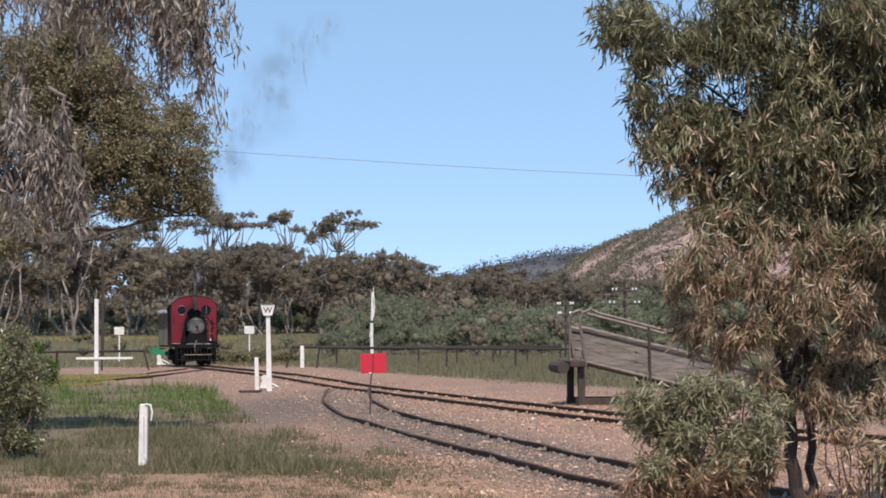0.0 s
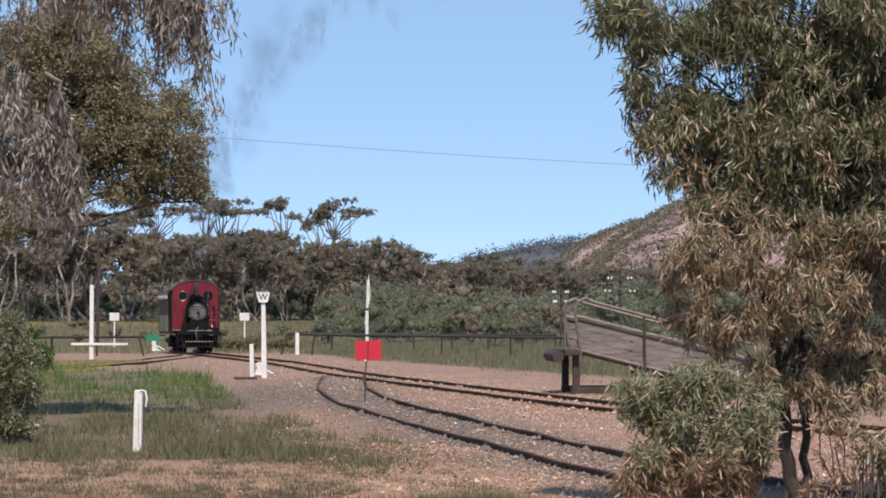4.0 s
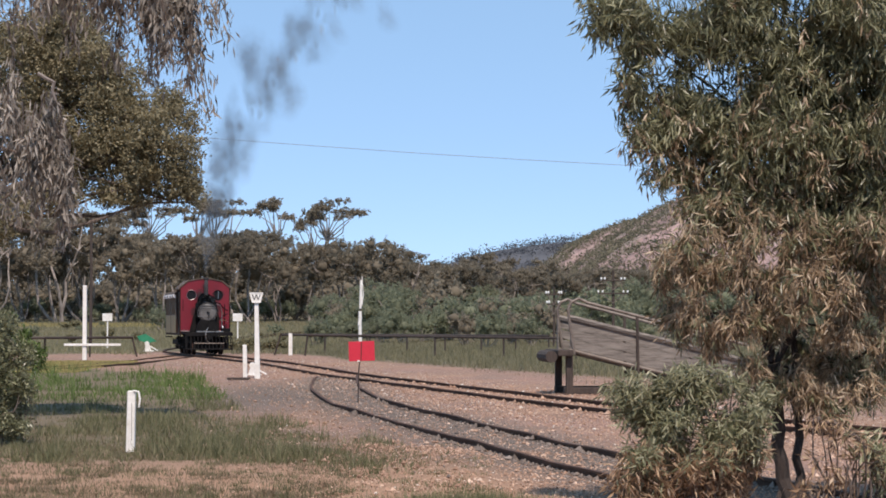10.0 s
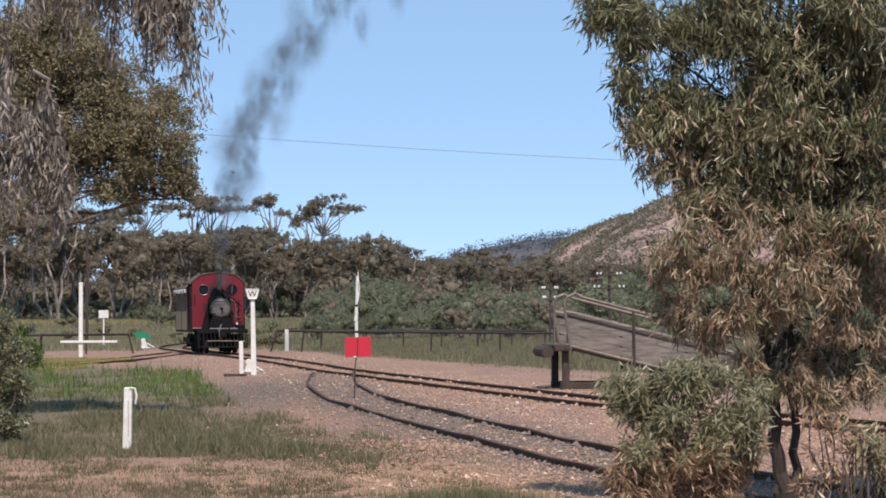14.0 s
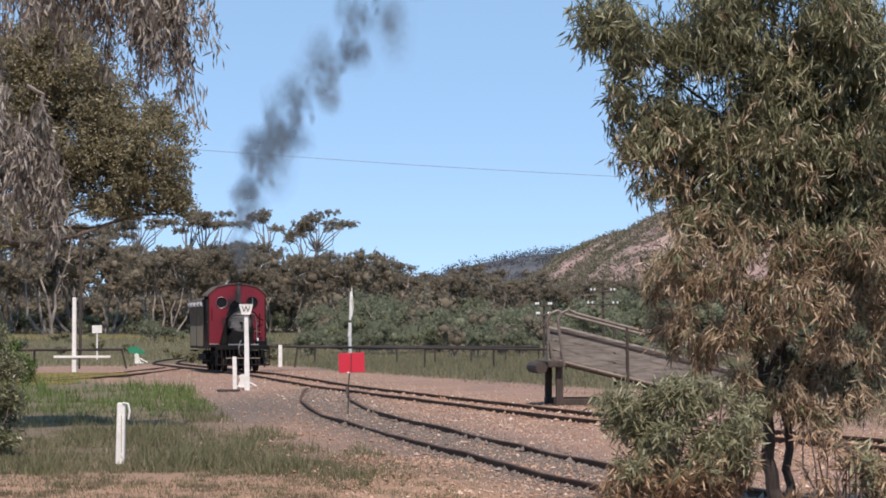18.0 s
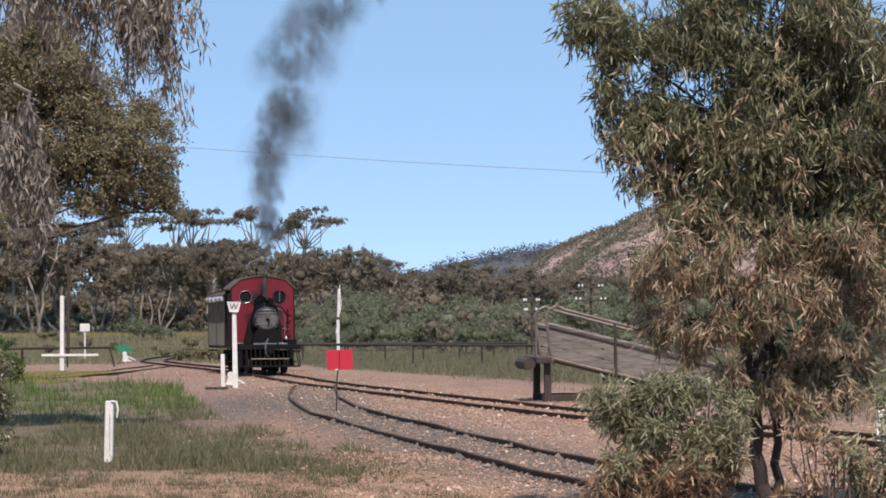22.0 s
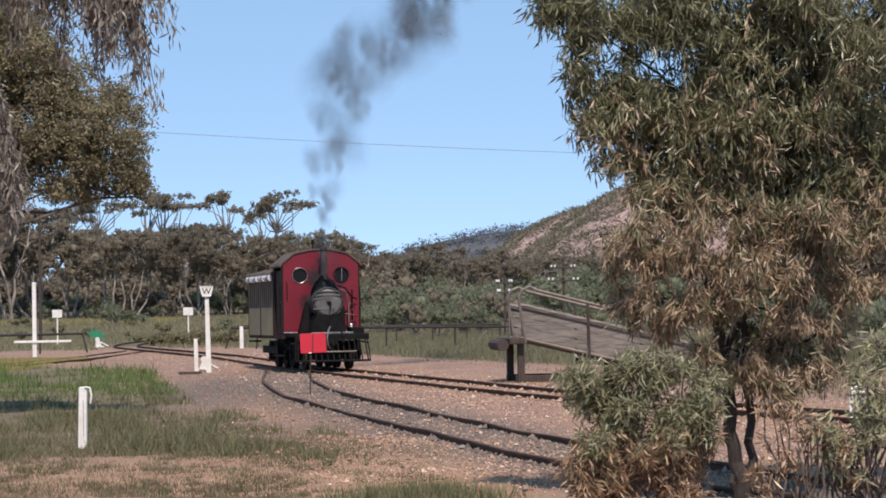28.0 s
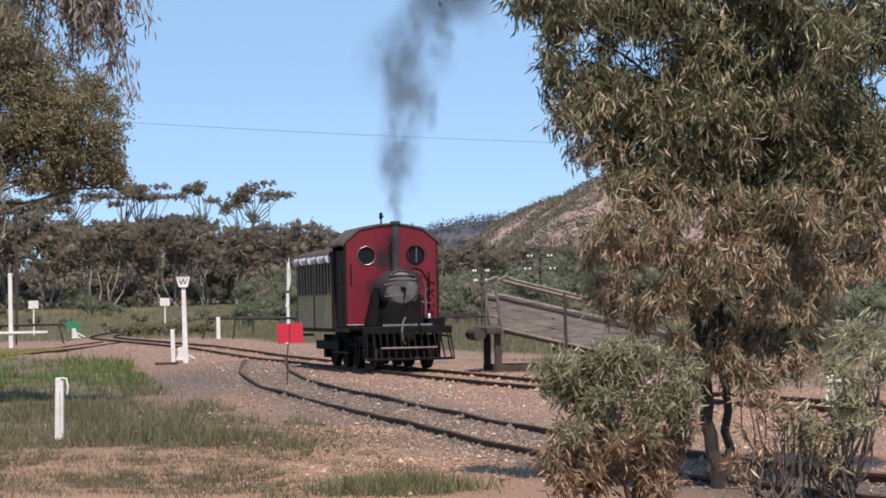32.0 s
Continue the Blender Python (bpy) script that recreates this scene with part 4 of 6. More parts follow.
def with_cores(me, blobs, size):
    """Adds a lumpy inner mass of foliage to a far crown, inside its loose outer leaves."""
    bm = bmesh.new()
    bm.from_mesh(me)
    for b in blobs:
        made = bmesh.ops.create_icosphere(bm, subdivisions=2, radius=1.0)["verts"]
        for v in made:
            w = size * (1 + 0.34 * noise.noise(v.co * 1.7 + Vector(b[:3])) + 0.2 * noise.noise(v.co * 4.1 + Vector(b[:3])))
            v.co = Vector((b[0] + v.co.x * b[3] * w, b[1] + v.co.y * b[4] * w, b[2] + v.co.z * b[5] * w))
    for f in bm.faces:
        f.smooth = True
    bm.to_mesh(me)
    bm.free()
    return me


def gum_template(height, spread, flat, clumps, per, bushy=False):
    """A woodland gum, in its own space: pale forking stems and domed or flat clumps of leaves."""
    bm = bmesh.new()
    blobs, ends = [], []
    stems = 4 if bushy else 3
    for s in range(stems):
        a = rng.uniform(0, 2 * math.pi)
        lean = spread * rng.uniform(0.25, 0.5)
        top = Vector((math.cos(a) * lean, math.sin(a) * lean, height * rng.uniform(0.5, 0.68)))
        ends += limb(bm, (rng.normal() * 0.15, rng.normal() * 0.15, -0.2), top, height * (0.015 if bushy else 0.011), height * (0.008 if bushy else 0.006), 0.1, 6, 5)[2:]
    for _ in range(clumps):
        a, r = rng.uniform(0, 2 * math.pi), math.sqrt(rng.random()) * spread
        lift = (1 - (r / spread) ** 2) * 0.22
        z = height * (rng.uniform(0.5, 0.8) + lift * 0.7) if bushy else height * (0.85 + lift * 0.55 + rng.uniform(-0.03, 0.03))
        c = Vector((math.cos(a) * r, math.sin(a) * r, z))
        q = min(ends, key=lambda e: (e - c).length)
        limb(bm, q, c, height * 0.007, height * 0.002, 0.1, 4, 4)
        w = spread * (rng.uniform(0.24, 0.40) if bushy else rng.uniform(0.28, 0.44))
        blobs.append((*c, w, w, w * flat * rng.uniform(0.8, 1.3)))
    trunk = mesh_of(bm, "trunk", M["palebark"])
    sp = blob_sprays(blobs, per, 0.45)
    crown = sprays_to_leaves("crown", sp, 24, 0.6, 0.21, 0.19, 0.1, M["leaf_far"], simple=True)
    return trunk, with_cores(crown, blobs, 0.42 if bushy else 0.36)


def woodland():
    kinds = [gum_template(8.5, 3.6, 0.75, 20, 400, True), gum_template(7.8, 3.2, 0.8, 18, 360, True), gum_template(9.5, 3.3, 0.7, 18, 370, True), gum_template(8.2, 2.9, 0.6, 12, 260), gum_template(7.0, 3.4, 0.8, 20, 380, True)]
    tall = [gum_template(11.7, 3.1, 0.26, 12, 190), gum_template(11.5, 2.1, 0.32, 8, 120), gum_template(12.3, 2.9, 0.28, 12, 190)]

    def plant(kind, x, y, s, label, group):
        ob = thing("gum_tree", Matrix.Translation((x, y, float(gz(y)) - 0.1)) @ pose(0, 0, 0, 0, 0, rng.uniform(0, 360)) @ Matrix.Diagonal((s, s, s, 1)), label, "tree", group)
        part("trunk", kind[0], None, ob)
        part("crown", kind[1], None, ob)

    for i in range(104):
        x = -60 + 116 * (i + rng.random()) / 104
        y = rng.uniform(199, 208) if i % 3 == 0 else rng.uniform(222, 262)
        top = np.interp(x, [-62, -40, -22, -8, 0, 12, 60], [1.22, 1.16, 1.02, 0.88, 0.74, 0.62, 0.62])
        plant(kinds[rng.integers(0, 5)], x * y / 240, y, top * rng.uniform(0.82, 1.1), "brownish-green woodland gum with pale stems", "woodland gums")
    for (x, y), k, s in [((-10.6, 244), 0, 1.08), ((-17.0, 242), 1, 1.1), ((-22.4, 246), 2, 1.06), ((-29.5, 243), 0, 1.1), ((-25.0, 250), 1, 1.12), ((-13.5, 252), 1, 0.95), ((-34.5, 250), 2, 0.95), ((-40, 246), 0, 0.99)]:
        plant(tall[k], x, y, s, "tall umbrella-crowned gum rising above the woodland", "tall gums")


def scrub():
    def dome(w, h, n, mat, leaf=0.17, per=15):
        blobs = [(rng.normal() * w * 0.35, rng.normal() * w * 0.35, h * rng.uniform(0.4, 0.72), w * rng.uniform(0.35, 0.55), w * rng.uniform(0.35, 0.55), h * rng.uniform(0.25, 0.36)) for _ in range(7)]
        bm = bmesh.new()
        for b in blobs:
            limb(bm, (0, 0, -0.1), b[:3], 0.06, 0.02, 0.12, 4, 4)
        sp = blob_sprays(blobs, n, 0.7)
        leaves = sprays_to_leaves("leaves", sp[sp[:, 2] > 0.1], per, 0.4, leaf, leaf * 0.75, -0.2, M[mat], simple=True)
        return mesh_of(bm, "stems", M["palebark"]), with_cores(leaves, blobs, 0.46)

    kinds = [dome(1.9, 3.4, 260, "leaf_scrub"), dome(2.4, 3.0, 290, "leaf_scrub"), dome(1.6, 2.6, 220, "leaf_scrub"), dome(2.1, 3.6, 90, "leaf_far", 0.32, 10), dome(2.0, 2.4, 70, "leaf_scrub", 0.42, 8), dome(1.8, 2.2, 70, "fieldgrass", 0.42, 8)]
    spots = []
    for i in range(120):
        u = i / 119
        x = -9 + 66 * u
        y = rng.uniform(150, 200) if i % 3 else rng.uniform(132, 160)
        spots.append((x * y / 175, y, rng.uniform(0.7, 1.25) * (0.62 if i % 3 == 0 else 1.0), rng.integers(0, 3) if rng.random() < 0.9 else 3))
    for i in range(74):
        spots.append((-54 + 102 * (i + rng.random()) / 74, rng.uniform(211, 219), rng.uniform(0.75, 1.3), 3))
    for i in range(54):
        spots.append((-80 + 100 * (i + rng.random()) / 54, rng.uniform(276, 284), rng.uniform(1.2, 1.7), 3))
    for i in range(26):
        spots.append((rng.uniform(-48, -12), rng.uniform(196, 214), rng.uniform(0.45, 0.8), rng.integers(0, 4)))
    spots += [(-20.8, 176, 0.55, 0), (-20.0, 178, 0.45, 1), (18.5, 88, 0.5, 0), (20.6, 90, 0.6, 1), (22.4, 92, 0.5, 2), (17.0, 95, 0.5, 1), (19.5, 96, 0.6, 2)]
    spots += [(rng.uniform(-30, -9) * y / 150, y, rng.uniform(0.16, 0.36), rng.integers(4, 6)) for y in rng.uniform(118, 195, 24)]
    for x, y, s, k in spots:
        ob = thing("shrub", Matrix.Translation((x, y, float(gz(y)) - 0.05)) @ pose(0, 0, 0, 0, 0, rng.uniform(0, 360)) @ Matrix.Diagonal((s, s, s * rng.uniform(0.85, 1.15), 1)), "rounded grey-green shrub in the scrub", "shrub", "scrub beyond the fence")
        part("stem", kinds[k][0], None, ob)
        part("leaves", kinds[k][1], None, ob)


def blades(name, x, y, height, width, material, label):
    """Grass: one narrow bent blade for each place."""
    n = len(x)
    z = gz(y) - 0.03
    a = rng.uniform(0, 2 * math.pi, n)
    lean = rng.normal(size=(n, 2)) * height[:, None] * 0.35
    sx, sy = np.cos(a) * width / 2, np.sin(a) * width / 2
    v = np.stack([np.stack([x - sx, y - sy, z], 1), np.stack([x + sx, y + sy, z], 1), np.stack([x + lean[:, 0], y + lean[:, 1], z + height], 1)], 1).reshape(-1, 3)
    tagged(new(name, soup(name, v, np.arange(3 * n).reshape(n, 3), material)), label, "grass", kind="stuff")


def grasses():
    n = 88000
    y = 1 / rng.uniform(1 / 74, 1 / 21.5, n)
    x = grass_edge(y) + 0.5 - np.abs(rng.normal(size=n)) * 0.25 - rng.random(n) ** 1.1 * (0.22 * y - 1.0)
    patch = np.array([noise.noise((a * 0.55, b * 0.32, 8)) for a, b in zip(x, y)])
    keep = (patch + rng.normal(size=n) * 0.12 > -0.1 + 0.62 * np.clip((27 - y) / 4.5, 0, 1)) & (x > -18)
    x, y, patch = x[keep], y[keep], patch[keep]
    tuft = np.array([noise.noise((a * 3.1, b * 1.8, 3)) for a, b in zip(x, y)])
    h = rng.uniform(0.03, 0.13, len(x)) * np.clip(0.8 + 2.2 * tuft, 0.25, 2.7) * (1 + 0.8 * np.clip(patch, 0, 1)) * np.where(y > 44, 1.5, 1.0)
    lush = (y > 45 + rng.normal(size=len(y)) * 2.5) & (x < -4.2)
    dry = ~lush & (rng.random(len(x)) < np.clip(0.36 - 1.1 * patch - 0.5 * tuft + 0.35 * np.clip((30 - y) / 5, 0, 1), 0.05, 0.85))
    green = ~lush & ~dry
    blades("meadow_grass", x[green], y[green], h[green], 0.010 + 0.0002 * y[green], M["grass"], "short olive-green grass beside the yard")
    blades("withered_grass", x[dry], y[dry], h[dry] * 0.9, 0.009 + 0.0002 * y[dry], M["drygrass"], "short dry grass among the green beside the yard")
    blades("lush_grass", x[lush], y[lush], h[lush] * 1.25, 0.012 + 0.0002 * y[lush], M["lush"], "taller bright green grass beside the track")
    n = 26000
    y, x = rng.uniform(69, 84, n), rng.uniform(-15.5, -10.8, n)
    blades("yellow_grass", x, y, rng.uniform(0.05, 0.09, n), np.full(n, 0.06), M["yellowgrass"], "short yellowish turf by the old rails")
    # tufts on the bare red soil
    c = np.stack([rng.uniform(-5.5, 0.6, 420), 1 / rng.uniform(1 / 29, 1 / 18.6, 420)], 1)
    p = np.repeat(c, 40, 0) + rng.normal(size=(420 * 40, 2)) * np.repeat(rng.uniform(0.03, 0.14, 420), 40)[:, None]
    blades("grass_tufts", p[:, 0], p[:, 1], rng.uniform(0.02, 0.085, len(p)), np.full(len(p), 0.011), M["grass"], "sparse olive grass tufts on red soil")
    c = np.stack([rng.uniform(-4.6, -0.8, 420), 1 / rng.uniform(1 / 25, 1 / 19, 420)], 1)
    p = np.repeat(c, 40, 0) + rng.normal(size=(420 * 40, 2)) * np.repeat(rng.uniform(0.04, 0.16, 420), 40)[:, None]
    blades("withered_tufts", p[:, 0], p[:, 1], rng.uniform(0.015, 0.07, len(p)), np.full(len(p), 0.011), M["drygrass"], "sparse withered grass on the red soil")
    p = np.stack([rng.normal(0.3, 0.3, 2600), rng.normal(18.9, 0.25, 2600)], 1)
    blades("green_tufts", p[:, 0], p[:, 1], rng.uniform(0.06, 0.2, len(p)), np.full(len(p), 0.013), M["grass"], "tall dark green grass tufts in front of the yard")
    n = 56000
    y = rng.uniform(64, 150, n)
    x = np.interp(y, [64, 85, 104, 112, 150], [4.6, -2.6, -6.2, -13, -22]) + rng.random(n) ** 0.8 * np.interp(y, [64, 150], [12, 44])
    dm = near_line(x, y, MAIN)
    k = dm > 2.2
    x, y = x[k], y[k]
    blades("dry_grass", x, y, rng.uniform(0.07, 0.3, len(x)), np.full(len(x), 0.032), M["fieldgrass"], "tall straw-coloured grass along the fence")
    n = 14000
    y = 1 / rng.uniform(1 / 78, 1 / 28, n)
    x = np.interp(y, [28, 33, 41, 50, 64, 78], [9.3, 7.4, 5.4, 4.0, 1.6, -1.4]) + 1.0 + rng.random(n) ** 0.8 * 9
    k = np.array([noise.noise((a * 0.5, b * 0.25, 12)) for a, b in zip(x, y)]) > -0.05
    k &= ~((x > 2.2) & (x < 9) & (y > 47.5) & (y < 51.5))
    blades("roadside_grass", x[k], y[k], rng.uniform(0.05, 0.22, k.sum()), np.full(k.sum(), 0.022), M["drygrass"], "straw-coloured grass on the far side of the main track")
    n = 9000
    y, x = rng.uniform(186, 197, n), rng.uniform(-50, -17, n)
    blades("pale_grass", x, y, rng.uniform(0.05, 0.16, n), np.full(n, 0.12), M["yellowgrass"], "pale dry strip of grass at the edge of the woodland")
    n = 30000
    y, x = rng.uniform(104, 200, n), rng.uniform(-36, -6, n)
    k = near_line(x, y, MAIN) > 1.5
    blades("field_grass", x[k], y[k], rng.uniform(0.1, 0.34, k.sum()), np.full(k.sum(), 0.06), M["fieldgrass"], "rough olive grass in the field beyond the track")


rng = np.random.default_rng(31)
sapling()
rng = np.random.default_rng(32)
weeping_gum()
rng = np.random.default_rng(33)
round_gum()
rng = np.random.default_rng(34)
bush("siding_bush", (1.95, 16.0, -0.05), [(1.44, 16.00, 0.91, 0.24, 0.30, 0.20), (1.70, 16.00, 1.08, 0.24, 0.30, 0.16), (2.00, 16.00, 1.06, 0.24, 0.30, 0.17), (2.21, 16.00, 0.86, 0.14, 0.30, 0.12), (1.76, 16.00, 0.86, 0.22, 0.30, 0.12), (1.51, 15.90, 0.60, 0.24, 0.30, 0.20), (1.87, 16.00, 0.47, 0.26, 0.35, 0.22), (2.20, 16.10, 0.54, 0.18, 0.30, 0.24), (1.36, 15.90, 0.32, 0.20, 0.28, 0.20), (1.66, 15.95, 0.28, 0.22, 0.30, 0.20), (2.28, 16.10, 0.98, 0.16, 0.28, 0.12), (2.10, 15.95, 0.76, 0.18, 0.28, 0.18), (1.98, 15.90, 0.58, 0.18, 0.28, 0.16), (2.00, 15.95, 0.22, 0.22, 0.30, 0.18)], 1650, 11, 0.2, 0.095, 0.015, M["leaf_bush"], "low leafy bush turning rusty brown beneath", droop=0.7, low=(0.62, M["leaf_rust"]), stems=27, twig=240)
rng = np.random.default_rng(35)
bush("twiggy_bush", (3.45, 16.6, -0.05), [(3.20, 16.50, 0.55, 0.20, 0.30, 0.20), (3.70, 16.70, 1.14, 0.21, 0.35, 0.21), (3.67, 16.60, 0.95, 0.29, 0.35, 0.29), (3.55, 16.60, 0.63, 0.25, 0.35, 0.25), (3.30, 16.50, 0.36, 0.22, 0.30, 0.16)], 240, 9, 0.22, 0.11, 0.017, M["leaf_bush"], "sparse twiggy bush with dry reddish stems", stems=30, twig=260, low=(0.35, M["leaf_rust"]))
rng = np.random.default_rng(41)
bush("dry_bush", (2.98, 16.4, -0.05), [(2.86, 16.40, 0.80, 0.14, 0.30, 0.12), (3.05, 16.40, 0.66, 0.18, 0.30, 0.14), (2.92, 16.40, 0.42, 0.20, 0.30, 0.16), (3.25, 16.50, 0.52, 0.18, 0.30, 0.16), (2.78, 16.40, 0.28, 0.16, 0.30, 0.14)], 90, 8, 0.2, 0.1, 0.017, M["leaf_rust"], "sparse dry bush with rusty leaves and bare twigs", droop=0.8, stems=25, twig=200)
rng = np.random.default_rng(42)
bush("yellow_bush", (-6.35, 33.5, -0.05), [(-6.22, 33.50, 1.26, 0.33, 0.50, 0.37), (-5.86, 33.30, 1.06, 0.25, 0.40, 0.29), (-6.35, 33.30, 0.81, 0.37, 0.50, 0.37), (-6.76, 33.50, 1.14, 0.42, 0.50, 0.50)], 600, 10, 0.2, 0.08, 0.03, M["lush"], "yellow-green shrub beside the grass", stems=12)
for x, y, s in ((-10.2, 113, 1.0), (-9.2, 112, 0.8), (-11.0, 116, 0.8), (-8.0, 113, 0.7)):
    bush("low_shrub", (x, y, float(gz(y)) - 0.05), [(x + rng.normal() * 0.4, y, float(gz(y)) + 0.4 * s, 0.75 * s, 0.7 * s, 0.42 * s) for _ in range(3)], 150, 10, 0.4, 0.16, 0.09, M["fieldgrass"], "low brownish shrub beside the far rails", "shrub", stems=6, twig=20)
rng = np.random.default_rng(36)
bush("edge_bush", (-5.4, 29.5, -0.05), [(-5.88, 29.50, 1.11, 0.51, 0.50, 0.44), (-6.10, 29.50, 0.60, 0.59, 0.50, 0.44), (-5.72, 30.00, 1.48, 0.30, 0.30, 0.26), (-6.24, 29.80, 1.48, 0.59, 0.50, 0.44), (-5.59, 29.30, 0.75, 0.36, 0.40, 0.40), (-5.68, 29.20, 0.32, 0.40, 0.40, 0.29), (-5.36, 29.40, 1.05, 0.26, 0.35, 0.36), (-5.30, 29.20, 0.55, 0.28, 0.35, 0.34), (-5.38, 29.30, 0.22, 0.34, 0.40, 0.22), (-5.50, 29.60, 1.42, 0.24, 0.30, 0.22)], 2100, 10, 0.2, 0.07, 0.022, M["leaf_green"], "dark green shrub at the edge of the grass", stems=12)
rng = np.random.default_rng(37)
woodland()
rng = np.random.default_rng(38)
scrub()
rng = np.random.default_rng(39)
grasses()


# ---- posts, signs and fences ----
def place(x, y, dz=0.0):
    return pose(x, y, float(gz(y)) - 0.03 + dz)


def square_post(w, h, taper=0.85, lean=(0, 0), bevel=0.008):
    bm = bmesh.new()
    b = [bm.verts.new((sx * w / 2, sy * w / 2, 0)) for sx, sy in ((-1, -1), (1, -1), (1, 1), (-1, 1))]
    t = [bm.verts.new((sx * w * taper / 2 + lean[0], sy * w * taper / 2 + lean[1], h)) for sx, sy in ((-1, -1), (1, -1), (1, 1), (-1, 1))]
    bm.faces.new(b[::-1])
    bm.faces.new(t)
    for i in range(4):
        bm.faces.new((b[i], b[(i + 1) % 4], t[(i + 1) % 4], t[i]))
    bmesh.ops.bevel(bm, geom=bm.edges[:], offset=bevel, segments=1, affect="EDGES")
    return bm


def text_mesh(body, size, material, depth=0.004):
    cu = bpy.data.curves.new("lettering", "FONT")
    cu.body, cu.size, cu.extrude, cu.align_x, cu.align_y = body, size, depth, "CENTER", "CENTER"
    tmp = new("lettering_source", cu)
    me = bpy.data.meshes.new_from_object(tmp)
    bpy.data.objects.remove(tmp)
    bpy.data.curves.remove(cu)
    me.materials.clear()
    me.materials.append(material)
    return me


def whistle_board():
    ob = thing("whistle_board", place(-4.87, 63.72), "white whistle board with a black W on a tapered white post", "railway sign")
    part("post", square_post(0.15, 2.16, 0.72, (-0.03, 0)), M["white"], ob)
    bm = prism([(-0.185, 2.4), (0.185, 2.4), (0.115, 2.13), (-0.115, 2.13)], -0.1, -0.072)
    board = part("board", bm, M["white"], ob)
    board.location.x = -0.03
    rim = bmesh.new()
    for a, b in (((-0.185, 2.4), (0.185, 2.4)), ((0.185, 2.4), (0.115, 2.13)), ((0.115, 2.13), (-0.115, 2.13)), ((-0.115, 2.13), (-0.185, 2.4))):
        tube([(a[0], -0.1, a[1]), (b[0], -0.1, b[1])], 0.012, 6, rim)
    part("rim", rim, M["white"], board)
    w = part("letter", text_mesh("W", 0.235, M["letter"]), None, board, "black letter W")
    w.matrix_basis = pose(0, -0.106, 2.265, 90)


def white_post(name, at, w, h, lean, label, flap=False):
    ob = thing(name, place(*at), label, "post")
    part("post", square_post(w, h, 0.92, lean), M["white"], ob)
    if flap:
        bm = tube([(0.02 + lean[0], -w * 0.55, h), (0.085 + lean[0], -w * 0.5, h - 0.01), (0.105 + lean[0], -w * 0.5, h - 0.1), (0.09 + lean[0], -w * 0.5, h - 0.2)], [0.012, 0.014, 0.014, 0.01], 6)
        part("hook", bm, M["white"], ob, "bent white metal hook")
        part("crack", box((0.006, 0.004, h * 0.6), (0.012 + lean[0] * 0.5, -w * 0.49, h * 0.5)), M["pipe"], ob, "dark weathered split")


def lever(name, at, label, s=1.0, flag=False, turn=0):
    """A weighted point lever on a low stand."""
    ob = thing(name, place(*at) @ pose(0, 0, 0, 0, 0, turn) @ Matrix.Diagonal((s, s, s, 1)), label, "points lever")
    part("stand", tube([(-0.14, 0, 0), (-0.04, 0, 0.3), (0.04, 0, 0.3), (0.14, 0, 0)], 0.03, 6), M["white"], ob)
    part("base_plate", box((0.5, 0.22, 0.05), (0, 0, 0.03), bevel=0.01), M["white"], ob)
    for y in (-0.09, 0.09):
        part("side_cheek", prism([(-0.12, 0.05), (0.12, 0.05), (0.05, 0.34), (-0.05, 0.34)], y - 0.012, y + 0.012), M["white"], ob)
    part("lever_arm", tube([(0, 0, 0.26), (0.22, -0.05, 0.16), (0.42, -0.08, 0.05)], [0.028, 0.024, 0.022], 6), M["white"], ob)
    part("weight", tube([(-0.02, 0.08, 0.33), (-0.02, -0.08, 0.33)], 0.09, 10), M["white"], ob)
    if flag:
        a = prism([(-0.42, 0.62), (-0.1, 0.72), (0.12, 0.6), (0.36, 0.42), (0.05, 0.36), (-0.32, 0.44)], -0.03, 0.03)
        part("target", a, M["green"], ob, "green painted target plate")
        part("spindle", tube([(0, 0, 0.3), (0, 0, 0.66)], 0.02, 6), M["green"], ob)


def red_flag_board():
    ob = thing("red_stop_board", place(-1.40, 44.2), "bright red square stop board on a thin steel rod", "sign")
    part("rod", tube([(-0.03, 0, -0.1), (-0.02, 0, 0.6), (0.035, 0, 1.2)], 0.014, 6), M["rustpipe"], ob)
    part("plate", box((0.5, 0.012, 0.38), (0.04, -0.03, 1.02), pose(0, 0, 0, 0, -2, 0), bevel=0.005), M["sign_red"], ob)
    part("strap", tube([(0.035, -0.042, 1.2), (0.028, -0.042, 0.84)], 0.009, 5), M["rustpipe"], ob)
    part("clip", box((0.05, 0.03, 0.025), (-0.02, -0.035, 0.83), bevel=0.006), M["white"], ob)


def striped_post():
    ob = thing("peeling_white_post", place(-3.09, 97.4), "tall thin white post with peeling paint and a bracket", "post")
    z = 0
    for i, (a, b, dx) in enumerate([(0, 1.35, 0.0), (1.35, 1.95, 0.0), (2.05, 2.9, 0.03), (2.85, 3.28, 0.05)]):
        part("painted_length", tube([(dx, 0, a), (dx + 0.03, 0, (a + b) / 2), (dx + 0.02, 0, b)], [0.085, 0.075, 0.07] if i < 2 else [0.05, 0.07, 0.045], 8), M["white"], ob)
    part("core", tube([(0, 0.02, 0), (0.05, 0.02, 3.3)], 0.04, 6), M["darkwood"], ob, "bare grey wood under the paint")
    part("bracket", tube([(0.1, 0, 3.45), (0.12, 0, 3.1), (0.16, 0, 2.6), (0.1, 0, 2.2)], 0.022, 6), M["white"], ob)
    part("bracket_arm", tube([(0.1, 0, 3.0), (0.22, 0, 2.75)], 0.016, 6), M["pipe"], ob)


